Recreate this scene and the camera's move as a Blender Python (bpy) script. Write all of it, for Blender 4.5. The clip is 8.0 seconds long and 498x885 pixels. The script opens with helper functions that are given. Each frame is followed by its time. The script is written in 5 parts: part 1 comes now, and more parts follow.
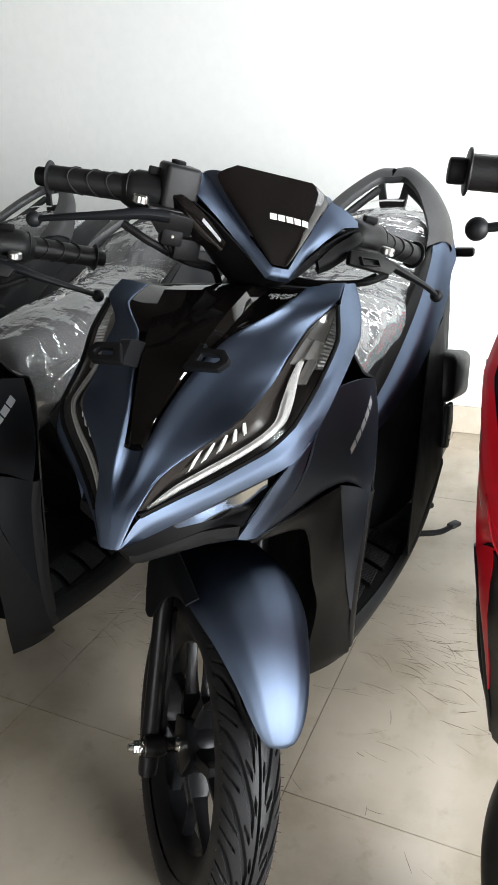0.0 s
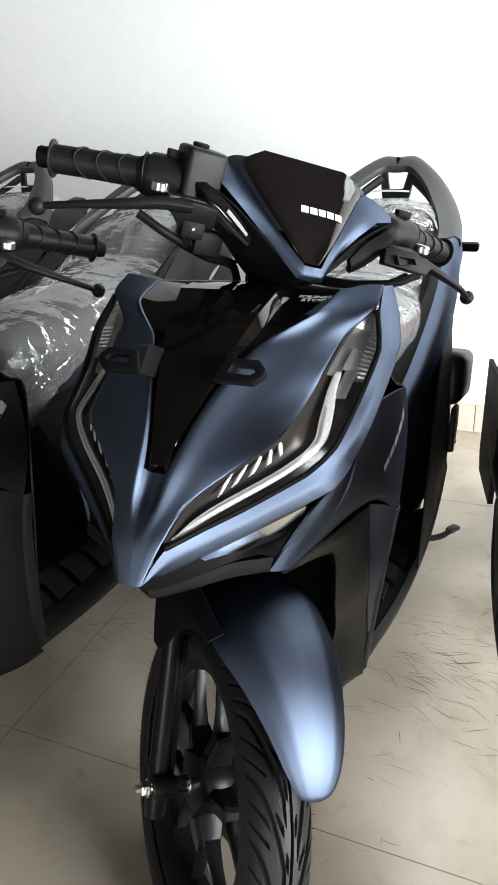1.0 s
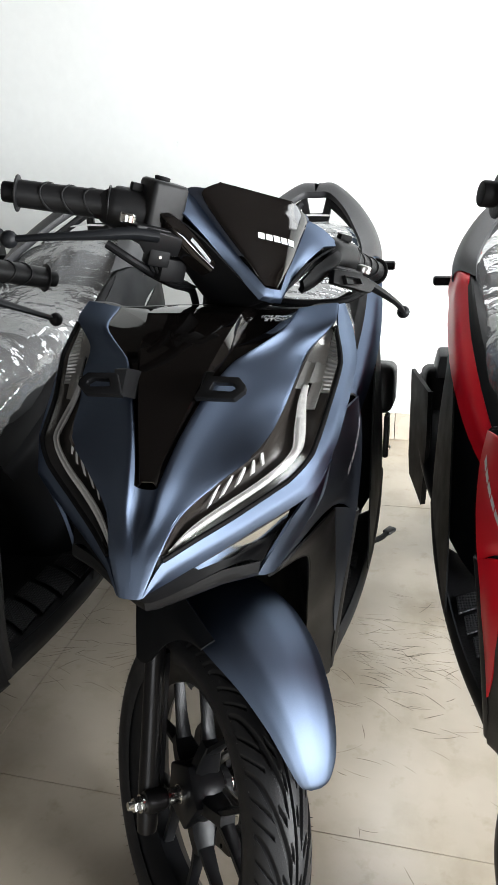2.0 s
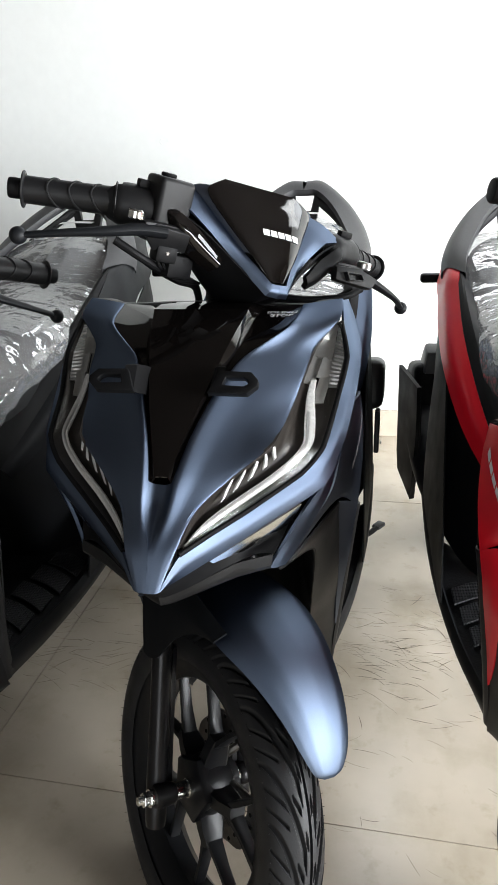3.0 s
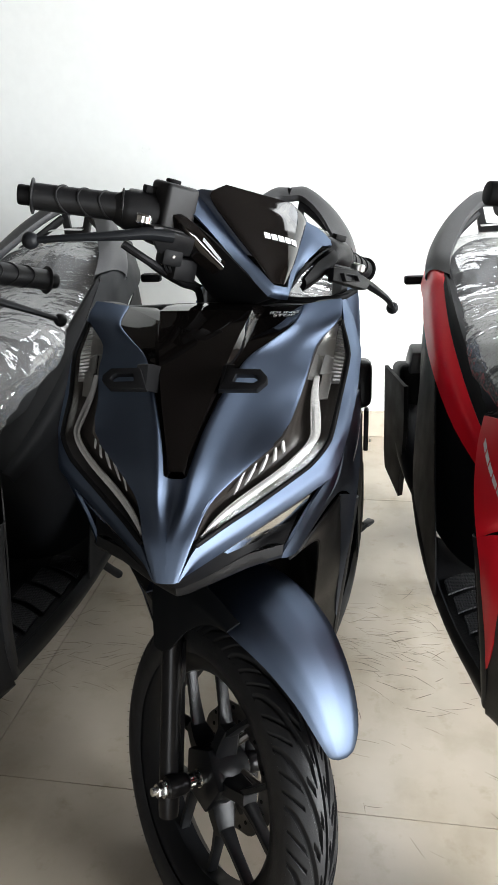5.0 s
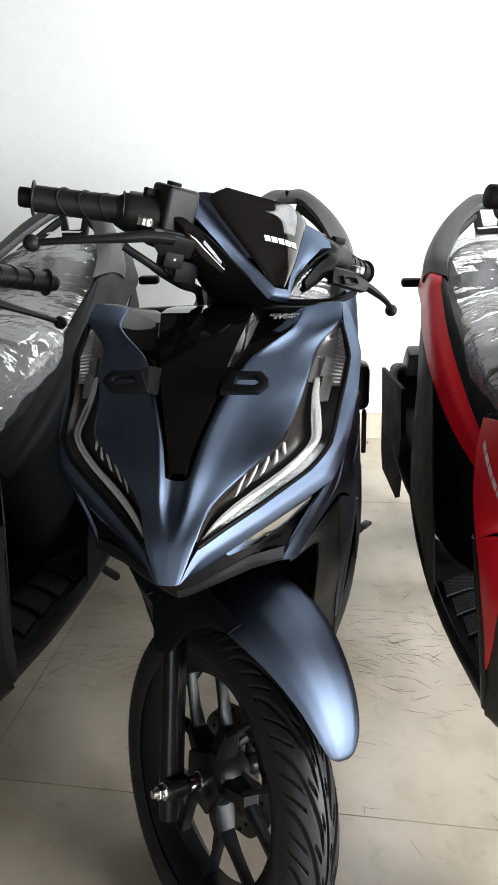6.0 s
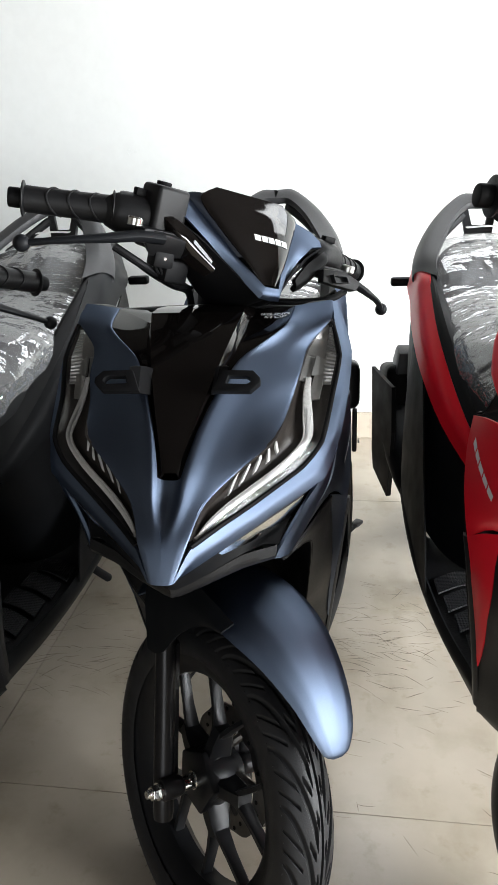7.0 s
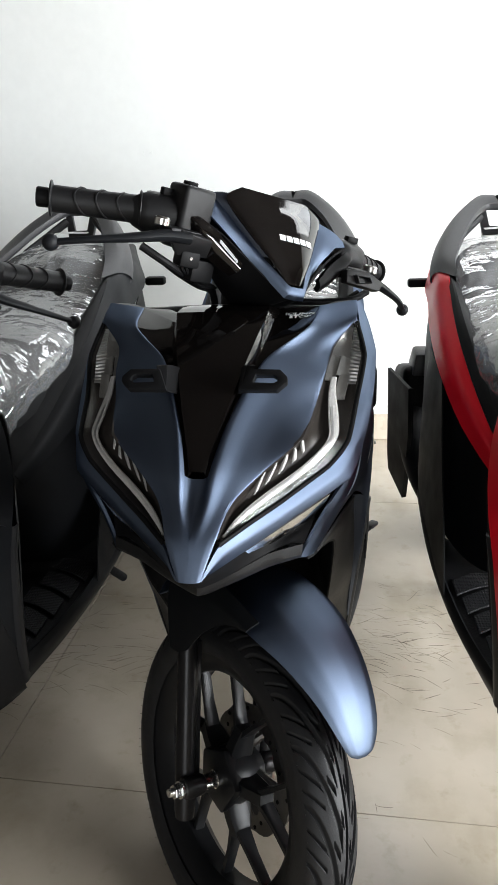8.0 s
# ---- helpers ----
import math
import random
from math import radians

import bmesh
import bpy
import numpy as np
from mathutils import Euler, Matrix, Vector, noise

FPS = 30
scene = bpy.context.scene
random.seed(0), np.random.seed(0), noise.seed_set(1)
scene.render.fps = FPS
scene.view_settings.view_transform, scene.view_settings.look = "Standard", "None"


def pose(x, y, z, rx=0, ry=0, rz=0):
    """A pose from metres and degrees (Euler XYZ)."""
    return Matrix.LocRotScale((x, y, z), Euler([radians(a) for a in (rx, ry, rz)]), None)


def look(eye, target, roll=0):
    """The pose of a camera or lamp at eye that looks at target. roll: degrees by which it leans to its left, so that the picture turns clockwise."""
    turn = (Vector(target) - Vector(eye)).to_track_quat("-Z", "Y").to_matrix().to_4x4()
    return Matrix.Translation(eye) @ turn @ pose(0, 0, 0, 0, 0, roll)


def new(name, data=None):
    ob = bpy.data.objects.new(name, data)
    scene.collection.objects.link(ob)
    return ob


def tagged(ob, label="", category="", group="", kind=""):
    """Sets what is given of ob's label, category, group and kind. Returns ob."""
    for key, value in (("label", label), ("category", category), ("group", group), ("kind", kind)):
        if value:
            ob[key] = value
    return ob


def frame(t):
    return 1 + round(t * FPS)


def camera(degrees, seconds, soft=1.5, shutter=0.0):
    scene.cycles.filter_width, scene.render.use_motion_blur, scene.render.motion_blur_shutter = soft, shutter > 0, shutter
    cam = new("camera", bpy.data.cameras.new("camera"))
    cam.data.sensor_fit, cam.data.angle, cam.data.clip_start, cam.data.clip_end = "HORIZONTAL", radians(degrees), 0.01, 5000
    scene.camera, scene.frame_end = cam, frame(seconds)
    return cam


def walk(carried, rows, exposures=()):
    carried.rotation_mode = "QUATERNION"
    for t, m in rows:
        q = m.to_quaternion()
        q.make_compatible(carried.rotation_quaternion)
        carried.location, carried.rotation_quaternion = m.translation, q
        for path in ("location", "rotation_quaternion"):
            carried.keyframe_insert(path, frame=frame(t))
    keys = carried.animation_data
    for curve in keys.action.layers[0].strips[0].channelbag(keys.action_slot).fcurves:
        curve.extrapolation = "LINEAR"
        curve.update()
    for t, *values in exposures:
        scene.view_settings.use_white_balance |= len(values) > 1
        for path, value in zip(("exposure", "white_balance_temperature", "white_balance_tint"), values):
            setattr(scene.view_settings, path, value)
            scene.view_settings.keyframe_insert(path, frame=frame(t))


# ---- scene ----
cam = camera(39.3, 8.0, soft=1.1)
METRES, EYE, TILT, LEAN, TURN = 0.358, 1.076, -22.58, 3.36, 24.5
ROWS = [
    (0.0, 0.0, 0.0, 0.0, 0.0, 0.0, 0.0),
    (0.5, -0.1395, 0.2001, 0.0766, -2.66, -0.7, 0.54),
    (1.0, -0.2214, 0.2623, 0.1093, -3.04, -1.2, -0.43),
    (1.5, -0.353, 0.197, 0.11, -6.98, 0.16, 1.39),
    (3.0, -0.5829, 0.156, 0.0788, -12.47, 0.17, 3.83),
    (3.5, -0.6485, 0.1467, 0.0607, -12.72, -0.1, 3.83),
    (4.0, -0.6763, 0.1351, 0.0527, -13.52, -0.44, 3.78),
    (4.5, -0.6973, 0.1101, 0.0495, -14.13, 0.19, 4.74),
    (6.0, -0.7358, 0.0975, 0.0475, -14.81, 0.71, 5.09),
    (6.5, -0.7404, 0.0982, 0.0481, -15.24, 0.77, 5.36),
    (7.0, -0.7429, 0.0967, 0.0451, -15.62, 0.64, 5.5),
    (7.5, -0.7491, 0.0989, 0.0429, -15.54, 0.5, 5.58),
    (8.0, -0.8073, 0.1086, 0.0412, -15.01, 0.85, 5.22),
]
walk(cam, [(t, pose(0, 0, EYE, TILT, LEAN, TURN) @ pose(METRES * x, METRES * y, METRES * z, 90 + pitch, roll, yaw)) for t, x, y, z, yaw, pitch, roll in ROWS],
     [(0.0, 0.10), (1.0, 0.16), (1.5, 0.18), (3.0, 0.14), (4.5, 0.12), (6.0, 0.07), (6.5, 0.04), (8.0, 0.0)])

from mathutils.bvhtree import BVHTree
# ---- world, sun, large lights ----
world = bpy.data.worlds.new("sky")
scene.world = world
world.use_nodes = True
wn = world.node_tree.nodes
sky = wn.new("ShaderNodeTexSky")
sky.sky_type, sky.sun_disc, sky.sun_elevation, sky.sun_rotation = "NISHITA", False, radians(48), radians(200)
wn["Background"].inputs["Strength"].default_value = 0.10
world.node_tree.links.new(sky.outputs[0], wn["Background"].inputs["Color"])

sun_data = bpy.data.lights.new("sun", "SUN")
sun_data.energy, sun_data.angle, sun_data.color = 4.0, radians(0.6), (1.0, 0.95, 0.88)
sun = new("sun", sun_data)
sun.matrix_world = look((6, -9, 12), (0, -6, 0))


def opening_light(name, x, y, z, w, h, target, watts):
    data = bpy.data.lights.new(name, "AREA")
    data.shape, data.size, data.size_y, data.energy = "RECTANGLE", w, h, watts
    data.color = (0.95, 0.98, 1.0)
    ob = new(name, data)
    ob.matrix_world = look((x, y, z), target)
    return ob


FRONT_Y, BACK_Y, LEFT_X, RIGHT_X, CEIL_Z = -5.0, 2.68, -3.8, 3.5, 2.75
opening_light("shopfront_daylight", 0.0, FRONT_Y + 0.02, 1.03, 2.5, 1.95, (0.0, 0.4, 0.0), 72)
opening_light("side_door_daylight", RIGHT_X - 0.02, -0.05, 1.00, 3.5, 1.9, (0.2, 0.3, 0.0), 715)
opening_light("transom_daylight", 0.35, BACK_Y - 0.02, 2.33, 2.5, 0.56, (0.0, -0.4, 0.4), 27)

# ---- materials ----


def material(name, color, rough=0.5, metal=0.0, grain=0.0, scale=60.0, bump=0.0, bump_scale=300.0, rough_var=0.0,
             color2=None, mix_scale=3.0, coat=0.0, spec=0.5, world=False):
    m = bpy.data.materials.new(name)
    m.use_nodes = True
    nt = m.node_tree
    n, l = nt.nodes, nt.links
    b = n["Principled BSDF"]
    b.inputs["Base Color"].default_value = (*color, 1)
    b.inputs["Roughness"].default_value = rough
    b.inputs["Metallic"].default_value = metal
    b.inputs["Coat Weight"].default_value = coat
    b.inputs["Coat Roughness"].default_value = 0.04
    b.inputs["Specular IOR Level"].default_value = spec
    tc = n.new("ShaderNodeNewGeometry" if world else "ShaderNodeTexCoord")
    place = tc.outputs["Position" if world else "Object"]
    if grain or color2:
        fine = n.new("ShaderNodeTexNoise")
        fine.inputs["Scale"].default_value, fine.inputs["Detail"].default_value = scale, 6
        l.new(place, fine.inputs["Vector"])
        wide = n.new("ShaderNodeTexNoise")
        wide.inputs["Scale"].default_value, wide.inputs["Detail"].default_value = mix_scale, 5
        l.new(place, wide.inputs["Vector"])
        ramp = n.new("ShaderNodeValToRGB")
        ramp.color_ramp.elements[0].position, ramp.color_ramp.elements[1].position = 0.35, 0.65
        ramp.color_ramp.elements[0].color = (*color, 1)
        ramp.color_ramp.elements[1].color = (*(color2 or color), 1)
        l.new(wide.outputs["Fac"], ramp.inputs[0])
        mul = n.new("ShaderNodeMix")
        mul.data_type, mul.blend_type = "RGBA", "MULTIPLY"
        mul.inputs[0].default_value = 1.0
        spread = n.new("ShaderNodeMapRange")
        spread.inputs["From Min"].default_value, spread.inputs["From Max"].default_value = 0.3, 0.7
        spread.inputs["To Min"].default_value, spread.inputs["To Max"].default_value = 1 - grain, 1 + grain
        l.new(fine.outputs["Fac"], spread.inputs["Value"])
        l.new(ramp.outputs[0], mul.inputs[6])
        l.new(spread.outputs[0], mul.inputs[7])
        l.new(mul.outputs[2], b.inputs["Base Color"])
    if rough_var:
        rn = n.new("ShaderNodeTexNoise")
        rn.inputs["Scale"].default_value, rn.inputs["Detail"].default_value = 14, 8
        l.new(place, rn.inputs["Vector"])
        rr = n.new("ShaderNodeMapRange")
        rr.inputs["From Min"].default_value, rr.inputs["From Max"].default_value = 0.3, 0.7
        rr.inputs["To Min"].default_value, rr.inputs["To Max"].default_value = max(0.02, rough - rough_var), rough + rough_var
        l.new(rn.outputs["Fac"], rr.inputs["Value"])
        l.new(rr.outputs[0], b.inputs["Roughness"])
    if bump:
        bn = n.new("ShaderNodeTexNoise")
        bn.inputs["Scale"].default_value, bn.inputs["Detail"].default_value = bump_scale, 4
        l.new(place, bn.inputs["Vector"])
        bp = n.new("ShaderNodeBump")
        bp.inputs["Strength"].default_value, bp.inputs["Distance"].default_value = bump, 0.002
        l.new(bn.outputs["Fac"], bp.inputs["Height"])
        l.new(bp.outputs[0], b.inputs["Normal"])
    return m


def clear_material(name, tint=(1, 1, 1), gloss=0.12, rough=0.03, veil=0.0, veil_color=(0.8, 0.8, 0.8), bump=0.0, bump_scale=40):
    """Thin clear plastic: see-through, with gloss that grows at grazing angles, and a faint veil of dust."""
    m = bpy.data.materials.new(name)
    m.use_nodes = True
    nt = m.node_tree
    n, l = nt.nodes, nt.links
    n.remove(n["Principled BSDF"])
    out = n["Material Output"]
    see, gl, di = n.new("ShaderNodeBsdfTransparent"), n.new("ShaderNodeBsdfGlossy"), n.new("ShaderNodeBsdfDiffuse")
    see.inputs[0].default_value = (*tint, 1)
    gl.inputs["Roughness"].default_value = rough
    di.inputs[0].default_value = (*veil_color, 1)
    fres = n.new("ShaderNodeFresnel")
    fres.inputs[0].default_value = 1.5
    add = n.new("ShaderNodeMath")
    add.operation, add.use_clamp = "ADD", True
    l.new(fres.outputs[0], add.inputs[0])
    add.inputs[1].default_value = gloss
    a, b = n.new("ShaderNodeMixShader"), n.new("ShaderNodeMixShader")
    a.inputs[0].default_value = veil
    l.new(see.outputs[0], a.inputs[1])
    l.new(di.outputs[0], a.inputs[2])
    l.new(add.outputs[0], b.inputs[0])
    l.new(a.outputs[0], b.inputs[1])
    l.new(gl.outputs[0], b.inputs[2])
    l.new(b.outputs[0], out.inputs[0])
    if bump:
        tc, bn, bp = n.new("ShaderNodeTexCoord"), n.new("ShaderNodeTexNoise"), n.new("ShaderNodeBump")
        bn.inputs["Scale"].default_value, bn.inputs["Detail"].default_value = bump_scale, 6
        bp.inputs["Strength"].default_value, bp.inputs["Distance"].default_value = bump, 0.01
        l.new(tc.outputs["Object"], bn.inputs["Vector"])
        l.new(bn.outputs["Fac"], bp.inputs["Height"])
        for sh in (gl, di):
            l.new(bp.outputs[0], sh.inputs["Normal"])
    return m


def wrap_material():
    """Crumpled clear film: a milky veil, sharp gloss, and long fine folds."""
    m = clear_material("clear_wrap", (0.93, 0.94, 0.95), 0.10, 0.05, 0.34, (0.62, 0.635, 0.65))
    nt = m.node_tree
    n, l = nt.nodes, nt.links
    tc = n.new("ShaderNodeTexCoord")
    height = None
    for stretch, scale, kind, weight in (((0.30, 1.5, 1.2), 12, "RIDGED_MULTIFRACTAL", 0.50), ((1.3, 0.45, 1), 21, "RIDGED_MULTIFRACTAL", 0.34), ((0.5, 1.4, 1), 48, "RIDGED_MULTIFRACTAL", 0.10), ((1.2, 0.6, 1), 95, "FBM", 0.02), ((0.35, 1.2, 1.2), 7, "FBM", 0.08)):
        mp, tx, mu = n.new("ShaderNodeMapping"), n.new("ShaderNodeTexNoise"), n.new("ShaderNodeMath")
        mp.inputs["Scale"].default_value = stretch
        mp.inputs["Rotation"].default_value = (0, 0, 0.35)
        tx.noise_type = kind
        tx.inputs["Scale"].default_value, tx.inputs["Detail"].default_value, tx.inputs["Distortion"].default_value = scale, 3, 0.8
        mu.operation = "MULTIPLY_ADD"
        mu.inputs[1].default_value = weight
        l.new(tc.outputs["Object"], mp.inputs["Vector"])
        l.new(mp.outputs[0], tx.inputs["Vector"])
        l.new(tx.outputs["Fac"], mu.inputs[0])
        if height is None:
            mu.inputs[2].default_value = 0
        else:
            l.new(height, mu.inputs[2])
        height = mu.outputs[0]
    bp = n.new("ShaderNodeBump")
    bp.inputs["Strength"].default_value, bp.inputs["Distance"].default_value = 1.0, 0.016
    l.new(height, bp.inputs["Height"])
    for node in n:
        if node.type in ("BSDF_GLOSSY", "BSDF_DIFFUSE"):
            l.new(bp.outputs[0], node.inputs["Normal"])
    return m


def metallic_paint(name, color, body, rough, share):
    """Matte metallic lacquer: a soft flake gloss over a little body colour, with fine flake grain."""
    m = bpy.data.materials.new(name)
    m.use_nodes = True
    n, l = m.node_tree.nodes, m.node_tree.links
    n.remove(n["Principled BSDF"])
    gl, di, mix = n.new("ShaderNodeBsdfGlossy"), n.new("ShaderNodeBsdfDiffuse"), n.new("ShaderNodeMixShader")
    gl.distribution = "BECKMANN"
    di.inputs[0].default_value = (*body, 1)
    mix.inputs[0].default_value = share
    tc, fl, wide = n.new("ShaderNodeTexCoord"), n.new("ShaderNodeTexNoise"), n.new("ShaderNodeTexNoise")
    fl.inputs["Scale"].default_value, fl.inputs["Detail"].default_value = 700, 2
    wide.inputs["Scale"].default_value, wide.inputs["Detail"].default_value = 7, 5
    tint = n.new("ShaderNodeMix")
    tint.data_type = "RGBA"
    tint.inputs[6].default_value, tint.inputs[7].default_value = (*[c * 0.92 for c in color], 1), (*[c * 1.08 for c in color], 1)
    rr = n.new("ShaderNodeMapRange")
    rr.inputs["To Min"].default_value, rr.inputs["To Max"].default_value = rough - 0.03, rough + 0.03
    for tx in (fl, wide):
        l.new(tc.outputs["Object"], tx.inputs["Vector"])
    l.new(fl.outputs["Fac"], tint.inputs[0])
    l.new(wide.outputs["Fac"], rr.inputs["Value"])
    l.new(tint.outputs[2], gl.inputs["Color"])
    l.new(rr.outputs[0], gl.inputs["Roughness"])
    l.new(gl.outputs[0], mix.inputs[1])
    l.new(di.outputs[0], mix.inputs[2])
    l.new(mix.outputs[0], n["Material Output"].inputs[0])
    return m


M_BLUE = metallic_paint("matte_blue_paint", (0.137, 0.175, 0.249), (0.020, 0.026, 0.042), 0.56, 0.16)
M_SLATE = metallic_paint("matte_slate_paint", (0.150, 0.168, 0.205), (0.032, 0.037, 0.050), 0.44, 0.35)
M_RED = material("gloss_red_paint", (0.78, 0.010, 0.024), 0.36, 0.0, coat=0.08, grain=0.02, scale=600, spec=0.12)
M_BLACKPAINT = material("matte_black_paint", (0.0050, 0.0056, 0.0068), 0.52, 0.0, grain=0.03, scale=700, rough_var=0.04, spec=0.18)
M_PIANO = material("gloss_black_panel", (0.0035, 0.0028, 0.0026), 0.045, 0.0, grain=0.1, scale=30, rough_var=0.015)
M_PLASTIC = material("textured_black_plastic", (0.0065, 0.0065, 0.007), 0.46, 0.0, grain=0.12, scale=160, bump=0.10, bump_scale=900, rough_var=0.06, spec=0.22)
M_DEEP = material("dark_inner_plastic", (0.0035, 0.0035, 0.004), 0.6, 0.0, grain=0.1, scale=80, rough_var=0.08, spec=0.14)
M_GREYPL = material("dark_grey_plastic", (0.036, 0.036, 0.038), 0.45, 0.0, grain=0.08, scale=200, bump=0.1, bump_scale=900, spec=0.35)
M_RUBBER = material("tyre_rubber", (0.013, 0.013, 0.0142), 0.46, 0.0, grain=0.2, scale=60, rough_var=0.12, bump=0.15, bump_scale=500, spec=0.34)
M_GRIP = material("grip_rubber", (0.006, 0.006, 0.0065), 0.45, 0.0, grain=0.1, scale=100, bump=0.2, bump_scale=700, spec=0.25)
M_ALLOY = material("black_alloy", (0.0075, 0.0078, 0.009), 0.36, 0.15, grain=0.08, scale=120, rough_var=0.08, spec=0.3)
M_FORK = material("satin_fork_paint", (0.013, 0.0125, 0.0135), 0.33, 0.4, grain=0.05, scale=150, rough_var=0.05, spec=0.3)
M_STEEL = material("zinc_steel", (0.62, 0.62, 0.60), 0.25, 1.0, grain=0.12, scale=200, rough_var=0.1)
M_DISC = material("brake_disc_steel", (0.20, 0.19, 0.18), 0.35, 1.0, grain=0.1, scale=150, rough_var=0.1)
M_CHROME = material("reflector_chrome", (0.62, 0.62, 0.62), 0.28, 0.8, grain=0.06, scale=120)
M_LIGHTBAR = material("light_guide", (0.66, 0.655, 0.648), 0.50, 0.0, grain=0.12, scale=260, coat=0.0)
M_BEZEL = material("headlight_bezel", (0.035, 0.030, 0.027), 0.35, 0.0, grain=0.1, scale=100)
M_VINYL = material("seat_vinyl", (0.035, 0.036, 0.038), 0.55, 0.0, grain=0.12, scale=220, bump=0.25, bump_scale=600, spec=0.3)
M_WHITE = material("white_print", (0.80, 0.80, 0.80), 0.5, 0.0, grain=0.03, scale=200)
M_GREYPRINT = material("grey_print", (0.27, 0.28, 0.30), 0.45, 0.0, grain=0.03, scale=200)
M_MAT = material("foot_mat_rubber", (0.006, 0.006, 0.007), 0.55, 0.0, grain=0.15, scale=120, bump=0.4, bump_scale=260, spec=0.25)
M_TREAD = material("pimpled_tread_rubber", (0.012, 0.012, 0.0135), 0.50, 0.0, grain=0.15, scale=120, spec=0.35)
mt, ml = M_TREAD.node_tree.nodes, M_TREAD.node_tree.links
cell, dent, spot = mt.new("ShaderNodeTexVoronoi"), mt.new("ShaderNodeBump"), mt.new("ShaderNodeTexCoord")
cell.inputs["Scale"].default_value, cell.inputs["Randomness"].default_value = 190, 0.0
dent.inputs["Strength"].default_value, dent.inputs["Distance"].default_value, dent.invert = 1.0, 0.003, True
ml.new(spot.outputs["Object"], cell.inputs["Vector"])
ml.new(cell.outputs["Distance"], dent.inputs["Height"])
ml.new(dent.outputs[0], mt["Principled BSDF"].inputs["Normal"])
M_LENS = clear_material("clear_lens", (0.93, 0.92, 0.90), -0.015, 0.17)
M_TURN = material("turn_signal_inside", (0.08, 0.08, 0.085), 0.40, 0.3, grain=0.3, scale=160)
M_COVER = clear_material("turn_signal_cover", (0.80, 0.80, 0.80), -0.03, 0.15)
M_REFLECT = material("satin_reflector", (0.55, 0.55, 0.54), 0.38, 0.9, grain=0.08, scale=150)
M_TRIM = material("charcoal_trim_plastic", (0.011, 0.011, 0.012), 0.48, 0.0, grain=0.08, scale=200, bump=0.1, bump_scale=900, spec=0.25)
M_WRAP = wrap_material()
M_WALL = material("white_wall_paint", (0.78, 0.80, 0.79), 0.6, 0.0, grain=0.015, scale=30, color2=(0.80, 0.815, 0.80), mix_scale=1.3, bump=0.12, bump_scale=40)
# tone of the unseen walls, dark so that the bodywork reflects little light
M_DIM = material("dim_unseen_wall", (0.13, 0.118, 0.105), 0.7, 0.0, grain=0.03, scale=30, color2=(0.15, 0.137, 0.122))
M_TILE = material("beige_floor_tile", (0.54, 0.477, 0.39), 0.24, 0.0, grain=0.06, scale=7, color2=(0.45, 0.39, 0.308), mix_scale=2.2, rough_var=0.012, spec=0.45, world=True)
M_JOINT = material("dark_tile_joint", (0.10, 0.082, 0.066), 0.8, 0.0, grain=0.2, scale=80)
M_SKIRT = material("beige_skirting_tile", (0.55, 0.48, 0.39), 0.28, 0.0, grain=0.04, scale=30, color2=(0.58, 0.51, 0.42), rough_var=0.06)
M_CEIL = material("ceiling_paint", (0.022, 0.017, 0.014), 0.8, 0.0, grain=0.02, scale=20)
M_SCUFF = material("rubber_scuff", (0.17, 0.135, 0.095), 0.45, 0.0, grain=0.3, scale=200)
M_YARD = material("outdoor_concrete", (0.42, 0.41, 0.39), 0.9, 0.0, grain=0.2, scale=9, color2=(0.36, 0.35, 0.33))

def stain(m, color, scale, low, high):
    """Dull dirt patches with soft edges over a material's own colour."""
    n, l = m.node_tree.nodes, m.node_tree.links
    b = n["Principled BSDF"]
    own = b.inputs["Base Color"].links[0].from_socket
    at, tx, edge, mix = n.new("ShaderNodeNewGeometry"), n.new("ShaderNodeTexNoise"), n.new("ShaderNodeMapRange"), n.new("ShaderNodeMix")
    tx.inputs["Scale"].default_value, tx.inputs["Detail"].default_value, tx.inputs["Roughness"].default_value = scale, 8, 0.62
    edge.inputs["From Min"].default_value, edge.inputs["From Max"].default_value = low, high
    mix.data_type, mix.blend_type = "RGBA", "MULTIPLY"
    mix.inputs[7].default_value = (*color, 1)
    l.new(at.outputs["Position"], tx.inputs["Vector"])
    l.new(tx.outputs["Fac"], edge.inputs["Value"])
    l.new(edge.outputs[0], mix.inputs[0])
    l.new(own, mix.inputs[6])
    l.new(mix.outputs[2], b.inputs["Base Color"])


stain(M_TILE, (0.80, 0.78, 0.72), 4.5, 0.50, 0.74)
stain(M_TILE, (0.84, 0.82, 0.76), 17.0, 0.58, 0.74)

# ---- mesh helpers ----
CORE = np.array((0.0, 1.15, 0.55))


def catmull(pts, n, smooth=True):
    """n + 1 points along the control points."""
    p = np.asarray(pts, float)
    k = len(p)
    out = []
    for i in range(n + 1):
        u = i / n * (k - 1)
        j = min(int(u), k - 2)
        t = u - j
        a, b = p[j], p[j + 1]
        if not smooth or k == 2:
            out.append(a + (b - a) * t)
            continue
        z = p[j - 1] if j > 0 else 2 * a - b
        c = p[j + 2] if j + 2 < k else 2 * b - a
        curve = (0.5 * (2 * a + (b - z) * t + (2 * z - 5 * a + 4 * b - c) * t * t + (3 * a - z - 3 * b + c) * t ** 3))
        out.append(curve * float(smooth) + (a + (b - a) * t) * (1 - float(smooth)))
    return np.array(out)


